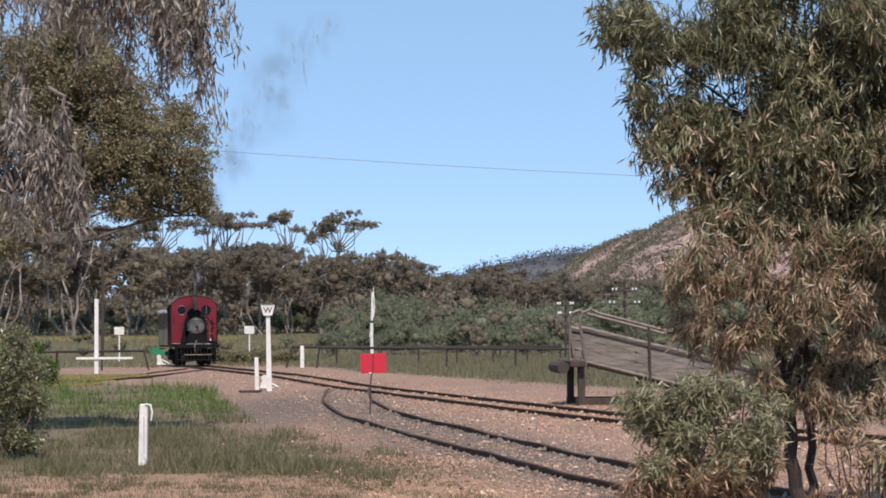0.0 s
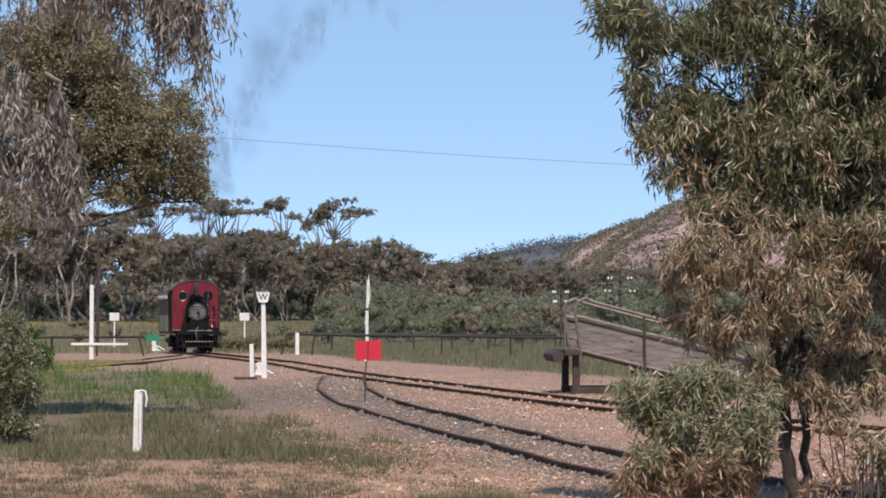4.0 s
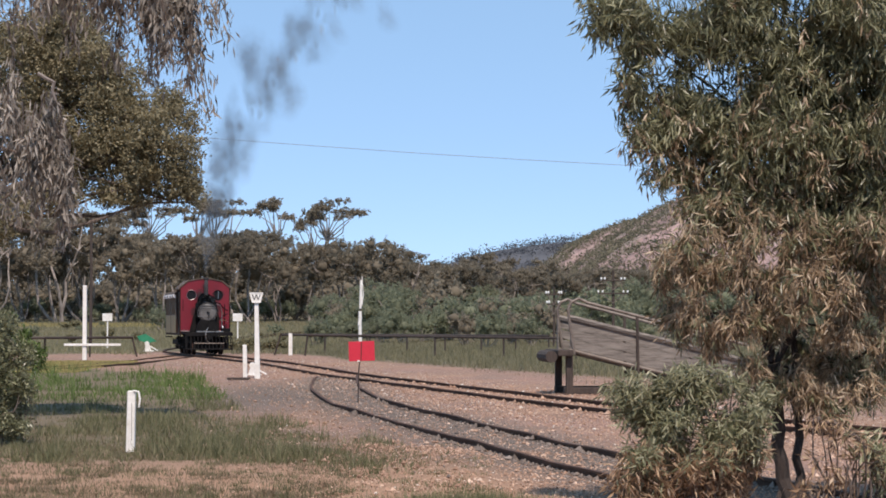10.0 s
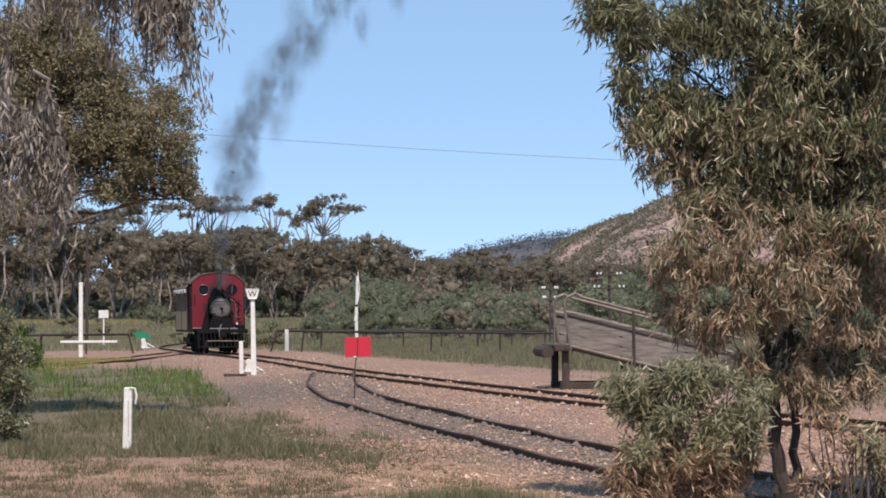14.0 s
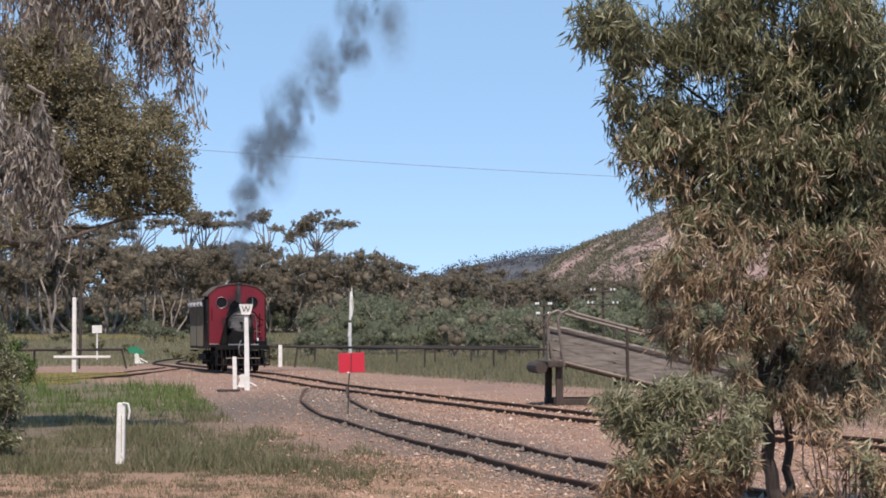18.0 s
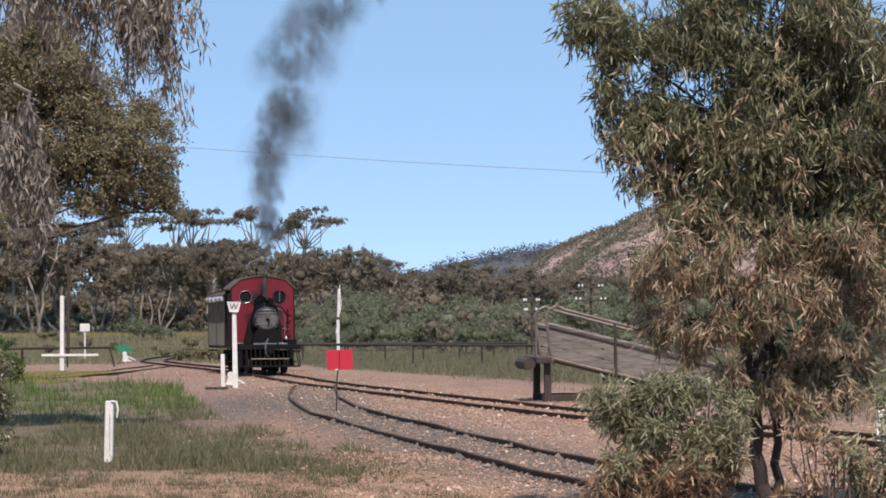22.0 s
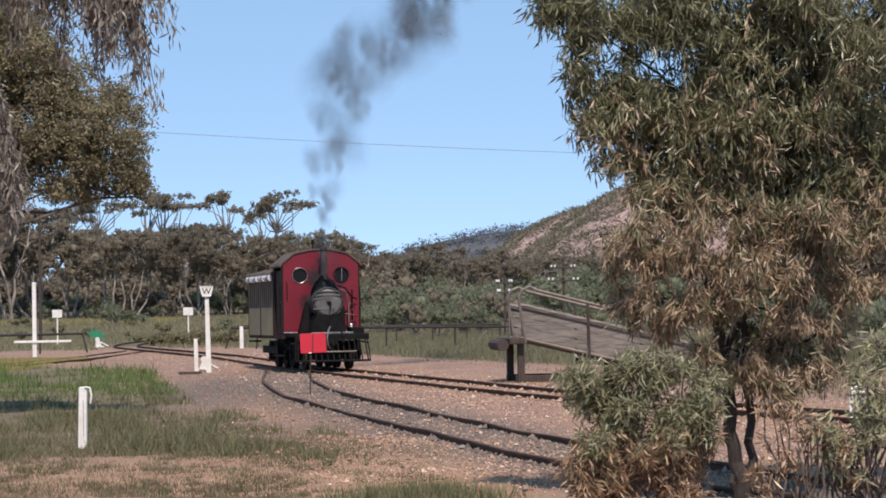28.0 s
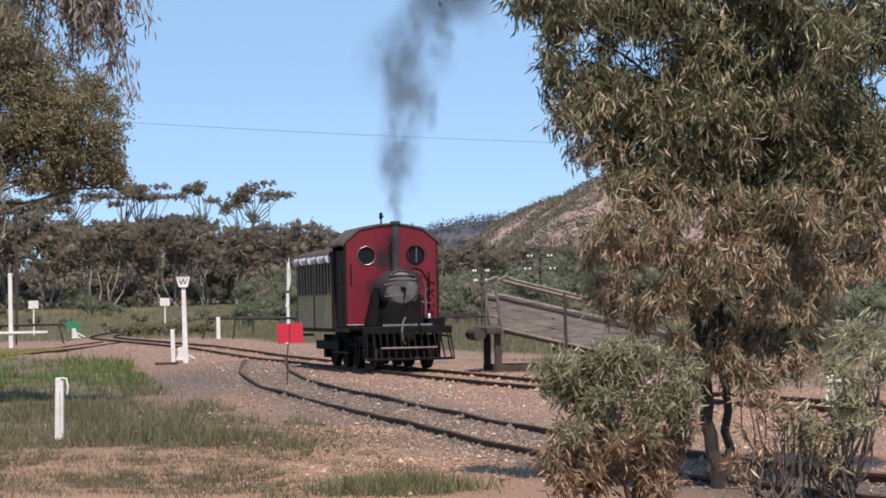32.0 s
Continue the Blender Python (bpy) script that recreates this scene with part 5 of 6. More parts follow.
def square_sign(at, z, label):
    ob = thing("square_notice", place(*at), label, "sign")
    part("stake", square_post(0.075, z + 0.1, 0.9), M["white"], ob, "pale timber stake")
    part("plate", box((0.52, 0.02, 0.42), (0, -0.05, z + 0.2), bevel=0.03), M["white"], ob)


def cross_post():
    ob = thing("white_barrier_post", place(-13.5, 88.75), "tall white post with a low white barrier plank across it", "post")
    part("post", square_post(0.16, 2.9, 0.9), M["white"], ob)
    part("plank", box((2.2, 0.05, 0.09), (0.32, -0.11, 0.6), bevel=0.01), M["white"], ob)
    part("twig", tube([(-0.02, 0, 2.88), (-0.08, 0, 3.05), (-0.1, 0, 3.22)], [0.02, 0.014, 0.006], 5), M["pipe"], ob, "bent grey wire stub")


def pipe_fence(name, a, b, n, h0, h1, braces, label, rails=1):
    ob = thing(name, pose(0, 0, 0), label, "fence")
    a, b = np.array(a), np.array(b)
    for i in range(n):
        p = a + (b - a) * i / (n - 1)
        h = h0 + (h1 - h0) * i / (n - 1)
        z = float(gz(p[1])) - 0.05
        lean = braces.get(i, 0.0)
        part("post", tube([(p[0] + lean, p[1], z), (p[0], p[1], z + h)], 0.04, 8), M["rustpipe"], ob)
    for r in range(rails):
        za, zb = float(gz(a[1])) - 0.05 + h0 - 0.28 * r, float(gz(b[1])) - 0.05 + h1 - 0.28 * r
        part("top_rail", tube([(*a, za), (*((a + b) / 2), (za + zb) / 2), (*b, zb)], 0.055, 8), M["rustpipe"], ob)
    return ob


def loading_ramp():
    """The stock-loading ramp: planked sides, pipe rails, a buffer log at its end. x along the ramp, y across, from the end frame."""
    ob = thing("loading_ramp", place(2.97, 49.3) @ pose(0, 0, 0, 0, 0, 6.5), "weathered timber loading ramp with planked sides and pipe rails", "loading ramp")
    slope = -0.245

    def zt(x):
        return 1.64 + slope * x

    for yy in (0.0, 1.4):
        for k, (dz, w) in enumerate(((-0.085, 0.18), (-0.30, 0.18), (-0.515, 0.18))):
            L = 3.7 if k else 3.9
            bm = bmesh.new()
            x0 = 0.02
            v = []
            for yo in (-0.025, 0.025):
                v += [bm.verts.new((x0, yy + yo, zt(x0) + dz - w / 2)), bm.verts.new((L, yy + yo, zt(L) + dz - w / 2)), bm.verts.new((L, yy + yo, zt(L) + dz + w / 2)), bm.verts.new((x0, yy + yo, zt(x0) + dz + w / 2))]
            for f in ((0, 1, 2, 3), (7, 6, 5, 4), (0, 4, 5, 1), (1, 5, 6, 2), (2, 6, 7, 3), (3, 7, 4, 0)):
                bm.faces.new([v[i] for i in f])
            part("plank", bm, M["timber"], ob)
        part("cap_rail", tube([(0, yy - 0.03, zt(0) + 0.05), (3.9, yy - 0.03, zt(3.9) + 0.05)], 0.06, 6), M["timber"], ob)
        part("bottom_rail", tube([(0, yy - 0.04, zt(0) - 0.66), (3.6, yy - 0.04, zt(3.6) - 0.66)], 0.035, 8), M["pipe"], ob)
        rail = [(0.1, yy - 0.05, zt(0) - 0.76), (0.0, yy - 0.05, zt(0) - 0.05), (-0.03, yy - 0.05, zt(0) + 0.22), (0.04, yy - 0.05, zt(0) + 0.38), (0.2, yy - 0.05, zt(0) + 0.45), (0.4, yy - 0.05, zt(0.4) + 0.46), (3.0, yy - 0.05, zt(3.0) + 0.42), (3.9, yy - 0.05, zt(3.9) + 0.4)]
        part("hand_rail", tube(rail, 0.035, 8), M["pipe"], ob)
        for x in (1.5, 3.0):
            part("rail_post", tube([(x, yy - 0.07, zt(x) - 0.85), (x - 0.02, yy - 0.07, zt(x) + 0.43)], 0.033, 8), M["darkwood"], ob)
        part("end_leg", box((0.15, 0.13, 0.98), (0.0, yy, 0.48), bevel=0.015), M["darkwood"], ob)
        part("mid_leg", box((0.13, 0.12, zt(2.2) - 0.72), (2.2, yy, (zt(2.2) - 0.72) / 2), bevel=0.012), M["darkwood"], ob)
    for i in range(14):
        x = 0.1 + i * 0.25
        part("deck_board", box((0.235, 1.4, 0.05), (x, 0.7, zt(x) - 0.68), pose(0, 0, 0, 0, math.degrees(-math.atan(slope)), 0)), M["timber"], ob)
    part("end_board", box((0.03, 0.14, 0.72), (-0.03, 1.32, 1.3), bevel=0.01), M["timber"], ob)
    part("buffer_beam", box((0.34, 1.75, 0.14), (-0.12, 0.62, 0.92), bevel=0.03), M["darkwood"], ob)
    part("buffer_log", tube([(-0.42, -0.2, 0.84), (-0.38, 1.3, 0.84)], 0.13, 10), M["darkwood"], ob)
    part("ground_beam", box((4.2, 0.2, 0.14), (2.0, 0.1, 0.10), bevel=0.02), M["darkwood"], ob)
    part("ground_beam", box((4.2, 0.2, 0.14), (2.0, 1.3, 0.10), bevel=0.02), M["darkwood"], ob)


def telegraph_pole(at, h, label, arms=(), stay=False, r=0.1):
    ob = thing("telegraph_pole", place(*at), label, "utility pole")
    part("pole", tube([(0, 0, -0.1), (0.03, 0, h * 0.5), (0.02, 0, h)], [r, r * 0.85, r * 0.7], 8), M["darkwood"], ob)
    for z, w in arms:
        arm = part("cross_arm", box((w, 0.09, 0.09), (0, -0.1, z), bevel=0.01), M["darkwood"], ob)
        for s in (-0.48, -0.34, 0.34, 0.48):
            part("insulator", tube([(w * s, -0.1, z + 0.05), (w * s, -0.1, z + 0.12), (w * s, -0.1, z + 0.2)], [0.04, 0.066, 0.04], 8), M["porcelain"], arm)
        if stay:
            for s in (-1, 1):
                part("stay", tube([(0, -0.12, z - 0.6), (s * w * 0.4, -0.12, z)], 0.03, 5), M["pipe"], arm)


def power_line():
    pts = [(-38.27, 120.00, 13.27), (-23.35, 120.00, 12.04), (-11.72, 120.00, 11.23), (-0.69, 120.00, 10.44), (10.63, 120.00, 9.78), (24.34, 120.00, 9.15), (45.19, 120.00, 8.58)]
    ob = tagged(new("power_line", mesh_of(tube(smoothed(pts, 6), 0.014, 5), "power_line", M["wire"])), "thin overhead wire crossing the sky", "power line", kind="structure")


whistle_board()
white_post("short_white_post", (-5.33, 65.2), 0.12, 0.93, (-0.02, 0), "short plain white post on the gravel")
white_post("white_marker_post", (-3.64, 27.6), 0.105, 0.75, (0.015, 0), "weathered white marker post with a bent hook in grass", True)
white_post("white_fence_post", (-6.31, 101.8), 0.17, 0.98, (0, 0), "short white post at the end of the pipe fence")
lever("points_lever", (-5.22, 66.6), "white weighted points lever beside the whistle board", 0.95)
lever("points_lever", (6.35, 30.4), "white weighted points lever beside the main track", 1.15, turn=75)
lever("points_indicator", (-14.2, 114), "white points lever with a green target plate", 1.25, True)
red_flag_board()
striped_post()
square_sign((-17.2, 121), 1.55, "blank white square notice on a pale stake in long grass")
square_sign((-10.3, 121), 1.55, "blank white square notice on a pale stake in long grass")
cross_post()
pipe_fence("pipe_fence", (-5.35, 98.2), (5.6, 88.5), 5, 0.93, 0.86, {0: -0.12}, "rusty pipe fence with a single top rail")
pipe_fence("pipe_fence", (-6.75, 101.8), (6.2, 121), 8, 0.93, 0.78, {0: -0.28}, "rusty pipe fence running back towards the scrub")
pipe_fence("pipe_fence", (-15.6, 92), (-12.8, 97.5), 3, 0.86, 0.84, {2: 0.2}, "low rusty pipe fence beside the turnout")
pipe_fence("pipe_fence", (-15.6, 92), (-22, 93), 4, 0.86, 0.86, {}, "low rusty pipe fence beside the turnout")
loading_ramp()
tagged(new("timber_offcut", mesh_of(box((0.62, 0.16, 0.07), (-5.25, 62.0, float(gz(62.0)) + 0.02), pose(0, 0, 0, 0, 0, 14), bevel=0.012), "timber_offcut", M["darkwood"])), "short dark timber offcut lying on the dirt", "timber")
telegraph_pole((-19.6, 131), 7.5, "tall thin dark bare timber pole standing in the field", r=0.10)
telegraph_pole((11.2, 141), 4.6, "timber telegraph pole with cross arms and white insulators", ((3.95, 1.5), (3.15, 1.9)), True)
telegraph_pole((7.0, 131), 3.5, "timber telegraph pole with cross arms and white insulators", ((3.05, 0.9), (2.5, 0.8)), True, 0.07)
power_line()


# ---- the steam railcar: -y is ahead, the red front sheet stands at y = 0, rail tops at z = 0 ----
HEADING = math.degrees(math.atan(0.225))
HALF = 1.05
FRONT = 0.26   # the front beam and its fittings stand this much nearer the cab
ROOF = [(-1.05, 2.82), (-0.72, 3.09), (-0.3, 3.18), (0.0, 3.2), (0.3, 3.18), (0.72, 3.09), (1.05, 2.82)]
COACH_ROOF = [(-1.1, 2.62), (-0.8, 2.71), (-0.35, 2.76), (0.0, 2.78), (0.35, 2.76), (0.8, 2.71), (1.1, 2.62)]


def disc_hole_sheet(profile, holes, r, y0, y1, seg=20):
    """A sheet in x, z with round holes cut through it."""
    bm = prism(profile, y0, y1)
    me = bpy.data.meshes.new("sheet")
    bm.to_mesh(me)
    bm.free()
    ob = new("sheet_source", me)
    cutters = []
    for hx, hz in holes:
        c = bpy.data.meshes.new("cutter")
        cb = tube([(hx, y0 - 0.2, hz), (hx, y1 + 0.2, hz)], r, seg)
        bmesh.ops.recalc_face_normals(cb, faces=cb.faces[:])
        cb.to_mesh(c)
        cb.free()
        co = new("cutter_source", c)
        mod = ob.modifiers.new("cut", "BOOLEAN")
        mod.object, mod.operation, mod.solver = co, "DIFFERENCE", "EXACT"
        cutters.append(co)
    done = bpy.data.meshes.new_from_object(ob.evaluated_get(bpy.context.evaluated_depsgraph_get()))
    for o in (ob, *cutters):
        bpy.data.objects.remove(o)
    return done


def ring(cx, cz, y, r, thick, seg=24):
    pts = [(cx + r * math.cos(a), y, cz + r * math.sin(a)) for a in (2 * math.pi * i / seg for i in range(seg + 1))]
    return tube(pts, thick, 6, caps=False)


def railcar():
    ob = thing("steam_railcar", pose(0, 0, 0), "old red steam railcar with a black smokebox and cowcatcher", "steam railcar")
    # front sheet and cab
    face = [(-HALF, 0.94)] + ROOF + [(HALF, 0.94)]
    sheet = disc_hole_sheet(face[:1] + ROOF + face[-1:], [(-0.57, 2.5), (0.55, 2.5)], 0.2, 0.0, 0.05)
    sheet.materials.clear()
    sheet.materials.append(M["sooted_red"])
    front = part("front_sheet", sheet, None, ob, "red painted front sheet with two round windows")
    for x in (-0.57, 0.55):
        w = part("porthole", ring(x, 2.5, -0.012, 0.203, 0.009), M["steel"] if x < 0 else M["iron"], front, "round porthole with a metal rim")
        part("pane", tube([(x, 0.03, 2.5), (x, 0.04, 2.5)], 0.2, 20), M["glass"], w)
    part("window_bar", tube([(0.57, -0.02, 2.68), (0.56, -0.03, 2.34)], 0.014, 6), M["steel"], front, "bright upright bar")
    edge = bmesh.new()
    tube([(x, -0.012, z - 0.01) for x, z in ROOF], 0.022, 6, edge)
    part("front_beading", edge, M["brown"], front)
    for s in (-1, 1):
        part("side_beading", tube([(s * (HALF - 0.01), -0.012, 0.96), (s * (HALF - 0.01), -0.012, 2.84)], 0.016, 6), M["brown"], front)
        part("lower_beading", tube([(s * 1.03, -0.014, 0.97), (s * 0.5, -0.014, 0.97)], 0.016, 6), M["steel"], front)
    for z in (2.05, 1.9):
        part("grab_iron", tube([(-0.93, -0.02, z + 0.28), (-0.93, -0.05, z + 0.2), (-0.93, -0.05, z), (-0.93, -0.02, z - 0.06)], 0.012, 6), M["iron"], front)
    for i in range(2):
        seam = -0.36 if i else 0.38
        part("sheet_seam", box((0.012, 0.006, 0.95), (seam, -0.004, 2.66)), M["cab_red"], front)
    # chimney
    ch = part("chimney", tube([(0, -0.42, 2.0), (0, -0.42, 2.22), (0, -0.42, 3.12), (0, -0.42, 3.18), (0, -0.42, 3.24)], [0.13, 0.086, 0.08, 0.11, 0.11], 18), M["boiler_grey"], ob, "tall thin black chimney with a riveted seam")
    for z in np.arange(2.4, 3.1, 0.08):
        part("rivet", box((0.02, 0.012, 0.02), (0.045, -0.49, float(z)), bevel=0.004), M["door_grey"], ch)
    wh = part("whistle", tube([(-0.16, 0.25, 3.18), (-0.16, 0.25, 3.32), (-0.16, 0.25, 3.33), (-0.16, 0.25, 3.46)], [0.02, 0.02, 0.042, 0.036], 8), M["iron"], ob, "small dark whistle on the roof")
    part("whistle_lever", tube([(-0.2, 0.25, 3.33), (-0.09, 0.25, 3.39)], 0.012, 5), M["iron"], wh)
    # boiler and smokebox
    bz, br = 1.75, 0.40
    part("boiler", tube([(0, 0.0, bz), (0, -0.82, bz), (0, -0.9, bz)], [br, br, br * 0.99], 28), M["boiler_grey"], ob, "black boiler barrel")
    part("smokebox_ring", ring(0, bz, -0.9, br * 0.98, 0.024, 30), M["boiler_grey"], ob)
    door = part("smokebox_door", tube([(0, -0.88, bz), (0, -0.93, bz), (0, -0.965, bz), (0, -0.985, bz)], [0.37, 0.36, 0.31, 0.18], 28), M["door_grey"], ob, "grey dished smokebox door")
    part("top_strap", box((0.62, 0.03, 0.035), (0.0, -0.98, bz + 0.2), bevel=0.008), M["door_grey"], door)
    part("lamp_shelf", box((0.56, 0.12, 0.025), (0, -0.94, bz + 0.3), bevel=0.006), M["door_grey"], door)
    part("door_dart", tube([(-0.05, -1.02, bz + 0.03), (0.06, -1.03, bz + 0.0), (0.02, -1.03, bz - 0.2)], 0.02, 6), M["black"], door, "black locking handle")
    part("door_boss", tube([(0.02, -0.98, bz), (0.02, -1.03, bz)], 0.045, 10), M["black"], door)
    for z in (-0.13, 0.13):
        part("hinge", box((0.34, 0.022, 0.03), (-0.24, -0.975, bz + z - 0.03), bevel=0.006), M["door_grey"], door)
    for i in range(14):
        a = 2 * math.pi * i / 14
        part("door_bolt", box((0.03, 0.03, 0.03), (0.385 * math.cos(a), -0.93, bz + 0.385 * math.sin(a)), bevel=0.006), M["iron"], door)
    part("saddle", prism([(-0.46, 0.93), (0.46, 0.93), (0.4, 1.25), (0.3, 1.45), (-0.3, 1.45), (-0.4, 1.25)], -0.95, 0.0), M["iron"], ob, "black smokebox saddle")
    part("cylinder_cover", prism([(-0.66, 0.95), (-0.42, 0.95), (-0.38, 1.5), (-0.42, 1.78), (-0.50, 1.6)], -0.35, 0.0), M["black"], ob)
    part("cylinder_cover", prism([(0.56, 0.95), (0.42, 0.95), (0.38, 1.5), (0.44, 1.85), (0.55, 1.6)], -0.45, 0.0), M["black"], ob)
    # pipework and fittings on the right of the boiler
    for k, (pts, r, mat) in enumerate([
            ([(0.42, -0.5, 2.12), (0.6, -0.35, 2.05), (0.68, -0.3, 1.8), (0.68, -0.3, 1.1)], 0.02, "steel"), ([(0.3, -0.7, 2.2), (0.55, -0.5, 2.15), (0.78, -0.2, 1.92), (0.95, -0.1, 1.85)], 0.02, "iron"),
            ([(0.82, -0.12, 2.1), (0.82, -0.12, 1.0)], 0.022, "iron"), ([(0.6, -0.25, 1.45), (0.85, -0.2, 1.42)], 0.02, "brass")]):
        part("pipe", tube(pts, r, 6), M[mat], ob)
    for x, z in ((0.72, 1.72), (0.8, 1.55), (0.7, 1.36), (0.88, 1.6), (0.78, 1.25), (0.9, 1.38)):
        part("valve", tube([(x, -0.32, z), (x, -0.26, z), (x, -0.24, z)], [0.02, 0.036, 0.02], 8), M["brass"] if rng.random() < 0.6 else M["cab_red"], ob)
    for x in (0.68,):
        lamp = part("lamp", tube([(x, -0.62, 1.1), (x, -0.62, 1.17), (x, -0.62, 1.2)], [0.028, 0.032, 0.016], 10), M["porcelain"], ob, "small white oil lamp")
        part("lamp_foot", box((0.08, 0.08, 0.12), (x, -0.62, 1.03), bevel=0.01), M["iron"], lamp)
    part("tool_box", box((0.36, 0.5, 0.30), (0.8, -0.6, 0.95), bevel=0.02), M["black"], ob, "black tool box on the footplate")
    part("hose", tube([(-0.02, -1.5, 1.12), (-0.1, -1.62, 1.0), (-0.14, -1.68, 0.82), (-0.11, -1.66, 0.64), (-0.04, -1.6, 0.55)], 0.022, 8), M["steel"], ob, "pale curved brake hose").location.y = FRONT
    part("hose", tube([(0.28, -1.5, 0.98), (0.32, -1.66, 0.86), (0.3, -1.7, 0.7)], 0.025, 8), M["iron"], ob).location.y = FRONT
    # footplate and cowcatcher
    part("footplate", box((1.98, 1.36, 0.07), (0, -0.59, 0.90), bevel=0.012), M["black"], ob)
    part("footplate_edge", box((1.12, 0.03, 0.045), (0.1, -0.98, 0.955), bevel=0.008), M["steel"], ob, "pale steel tread edge")
    part("buffer_beam", box((1.98, 0.12, 0.15), (0.02, -1.52, 0.85), bevel=0.015), M["black"], ob).location.y = FRONT
    part("coupling", tube([(0, -1.58, 0.76), (0, -1.68, 0.72), (0.02, -1.7, 0.62), (0, -1.66, 0.58)], 0.04, 8), M["iron"], ob).location.y = FRONT
    part("coupling_plate", box((0.3, 0.05, 0.26), (0.0, -1.6, 0.78), bevel=0.015), M["iron"], ob).location.y = FRONT
    cow = part("cowcatcher", tube([(-0.96, -1.8, 0.23), (0, -1.95, 0.23), (0.96, -1.8, 0.23)], 0.03, 8), M["black"], ob, "black barred cowcatcher")
    cow.location.y = FRONT
    for i in range(13):
        x = -0.92 + i * 1.84 / 12
        f = 1 - abs(x)
        part("bar", tube([(x * 0.98, -1.57, 0.78), (x * 0.99, -1.68 - 0.05 * f, 0.5), (x * 1.02, -1.78 - 0.15 * f, 0.23)], 0.018, 6), M["black"], cow)
    part("guard_bar", tube([(-0.62, -1.76, 0.47), (0.0, -1.84, 0.47), (0.62, -1.76, 0.47)], 0.022, 8), M["pipe"], cow, "polished steel guard bar")
    for s in (-1, 1):
        part("outer_bar", tube([(s * 0.96, -1.58, 0.78), (s * 0.98, -1.7, 0.5), (s * 0.99, -1.8, 0.21)], 0.016, 6), M["iron"], cow)
        part("side_step", box((0.34, 0.3, 0.03), (s * 0.86, -1.35, 0.72), pose(0, 0, 0, 0, s * 12, 0), bevel=0.006), M["black"], ob).location.y = FRONT
    # wheels, frames and springs
    for y in (-0.75, 0.9, 2.0, 3.3):
        r = 0.36 if y < 1.5 else 0.33
        ax = part("axle", tube([(-0.62, y, r), (0.62, y, r)], 0.05, 8), M["iron"], ob)
        for s in (-1, 1):
            wheel = part("wheel", tube([(s * 0.5, y, r), (s * 0.53, y, r), (s * 0.56, y, r), (s * 0.63, y, r)], [r + 0.02, r + 0.02, r, r], 24), M["iron"], ax)
            part("tyre", tube([(s * 0.634, y + r * 0.93 * math.cos(a), r + r * 0.93 * math.sin(a)) for a in (2 * math.pi * i / 20 for i in range(21))], 0.022, 5, caps=False), M["rail"], wheel)
            part("axle_box", box((0.16, 0.26, 0.26), (s * 0.78, y, r), bevel=0.03), M["iron"], ax)
            part("leaf_spring", tube([(s * 0.8, y - 0.42, r + 0.24), (s * 0.8, y, r + 0.33), (s * 0.8, y + 0.42, r + 0.24)], [0.02, 0.05, 0.02], 6), M["iron"], ax)
    for s in (-1, 1):
        part("side_frame", box((0.06, 5.2, 0.24), (s * 0.72, 1.3, 0.62), bevel=0.01), M["black"], ob)
        part("bogie_frame", box((0.08, 2.5, 0.2), (s * 0.9, 2.65, 0.5), bevel=0.02), M["iron"], ob)
        for y in (0.35, 1.05):
            part("step_hanger", box((0.04, 0.05, 0.55), (s * 1.0, y, 0.62)), M["iron"], ob)
        part("step", box((0.26, 0.85, 0.04), (s * 1.02, 0.7, 0.36), bevel=0.008), M["black"], ob)
        part("rear_step", box((0.22, 0.9, 0.05), (s * 1.0, 4.8, 0.72), bevel=0.008), M["black"], ob)
        part("axle_guard", box((0.05, 0.1, 0.5), (s * 0.93, -0.45, 0.5), bevel=0.01), M["iron"], ob)
    part("ash_pan", box((0.94, 2.2, 0.5), (0, 0.15, 0.5), bevel=0.03), M["iron"], ob, "sooty ash pan under the firebox")
    part("water_tank", box((1.0, 2.1, 0.52), (0, 2.75, 0.56), bevel=0.04), M["black"], ob, "black water tank slung under the floor")
    # coach body
    part("floor", box((2.12, 5.5, 0.1), (0, 2.73, 0.86), bevel=0.012), M["brown"], ob)
    roof_line = [(-1.13, 2.76)] + [(x * 1.035, z + 0.018) for x, z in ROOF] + [(1.13, 2.76)]
    inner = [(x * 0.972, z - 0.04) for x, z in roof_line[::-1]]
    part("cab_roof", prism(roof_line + inner, -0.035, 1.34), M["roof"], ob, "curved dark canvas cab roof")
    low_line = [(-1.13, 2.56)] + COACH_ROOF + [(1.13, 2.56)]
    low_inner = [(x * 0.972, z - 0.04) for x, z in low_line[::-1]]
    part("coach_roof", prism(low_line + low_inner, 1.34, 5.52), M["roof"], ob, "low curved canvas coach roof")
    for y in (1.5, 2.9, 4.4):
        rib = bmesh.new()
        tube([(x, y, z + 0.005) for x, z in COACH_ROOF], 0.018, 5, rib)
        part("roof_rib", rib, M["roof"], ob)
    for s in (-1, 1):
        sx = s * 1.05
        # cab doorway: posts, half door
        for y in (0.08, 1.22):
            part("cab_post", box((0.09, 0.1, 1.9), (s * 1.02, y, 1.86), bevel=0.01), M["brown"], ob)
        door_ob = part("cab_door", box((0.04, 1.02, 1.72), (s * 1.0, 0.65, 1.78), bevel=0.01), M["brown"], ob, "dark brown cab door")
        part("handle", tube([(s * 1.03, 0.3, 1.8), (s * 1.05, 0.42, 1.8)], 0.014, 6), M["brass"], door_ob)
        part("hand_rail", tube([(s * 1.09, 0.14, 1.1), (s * 1.1, 0.14, 2.2)], 0.012, 6), M["iron"], ob)
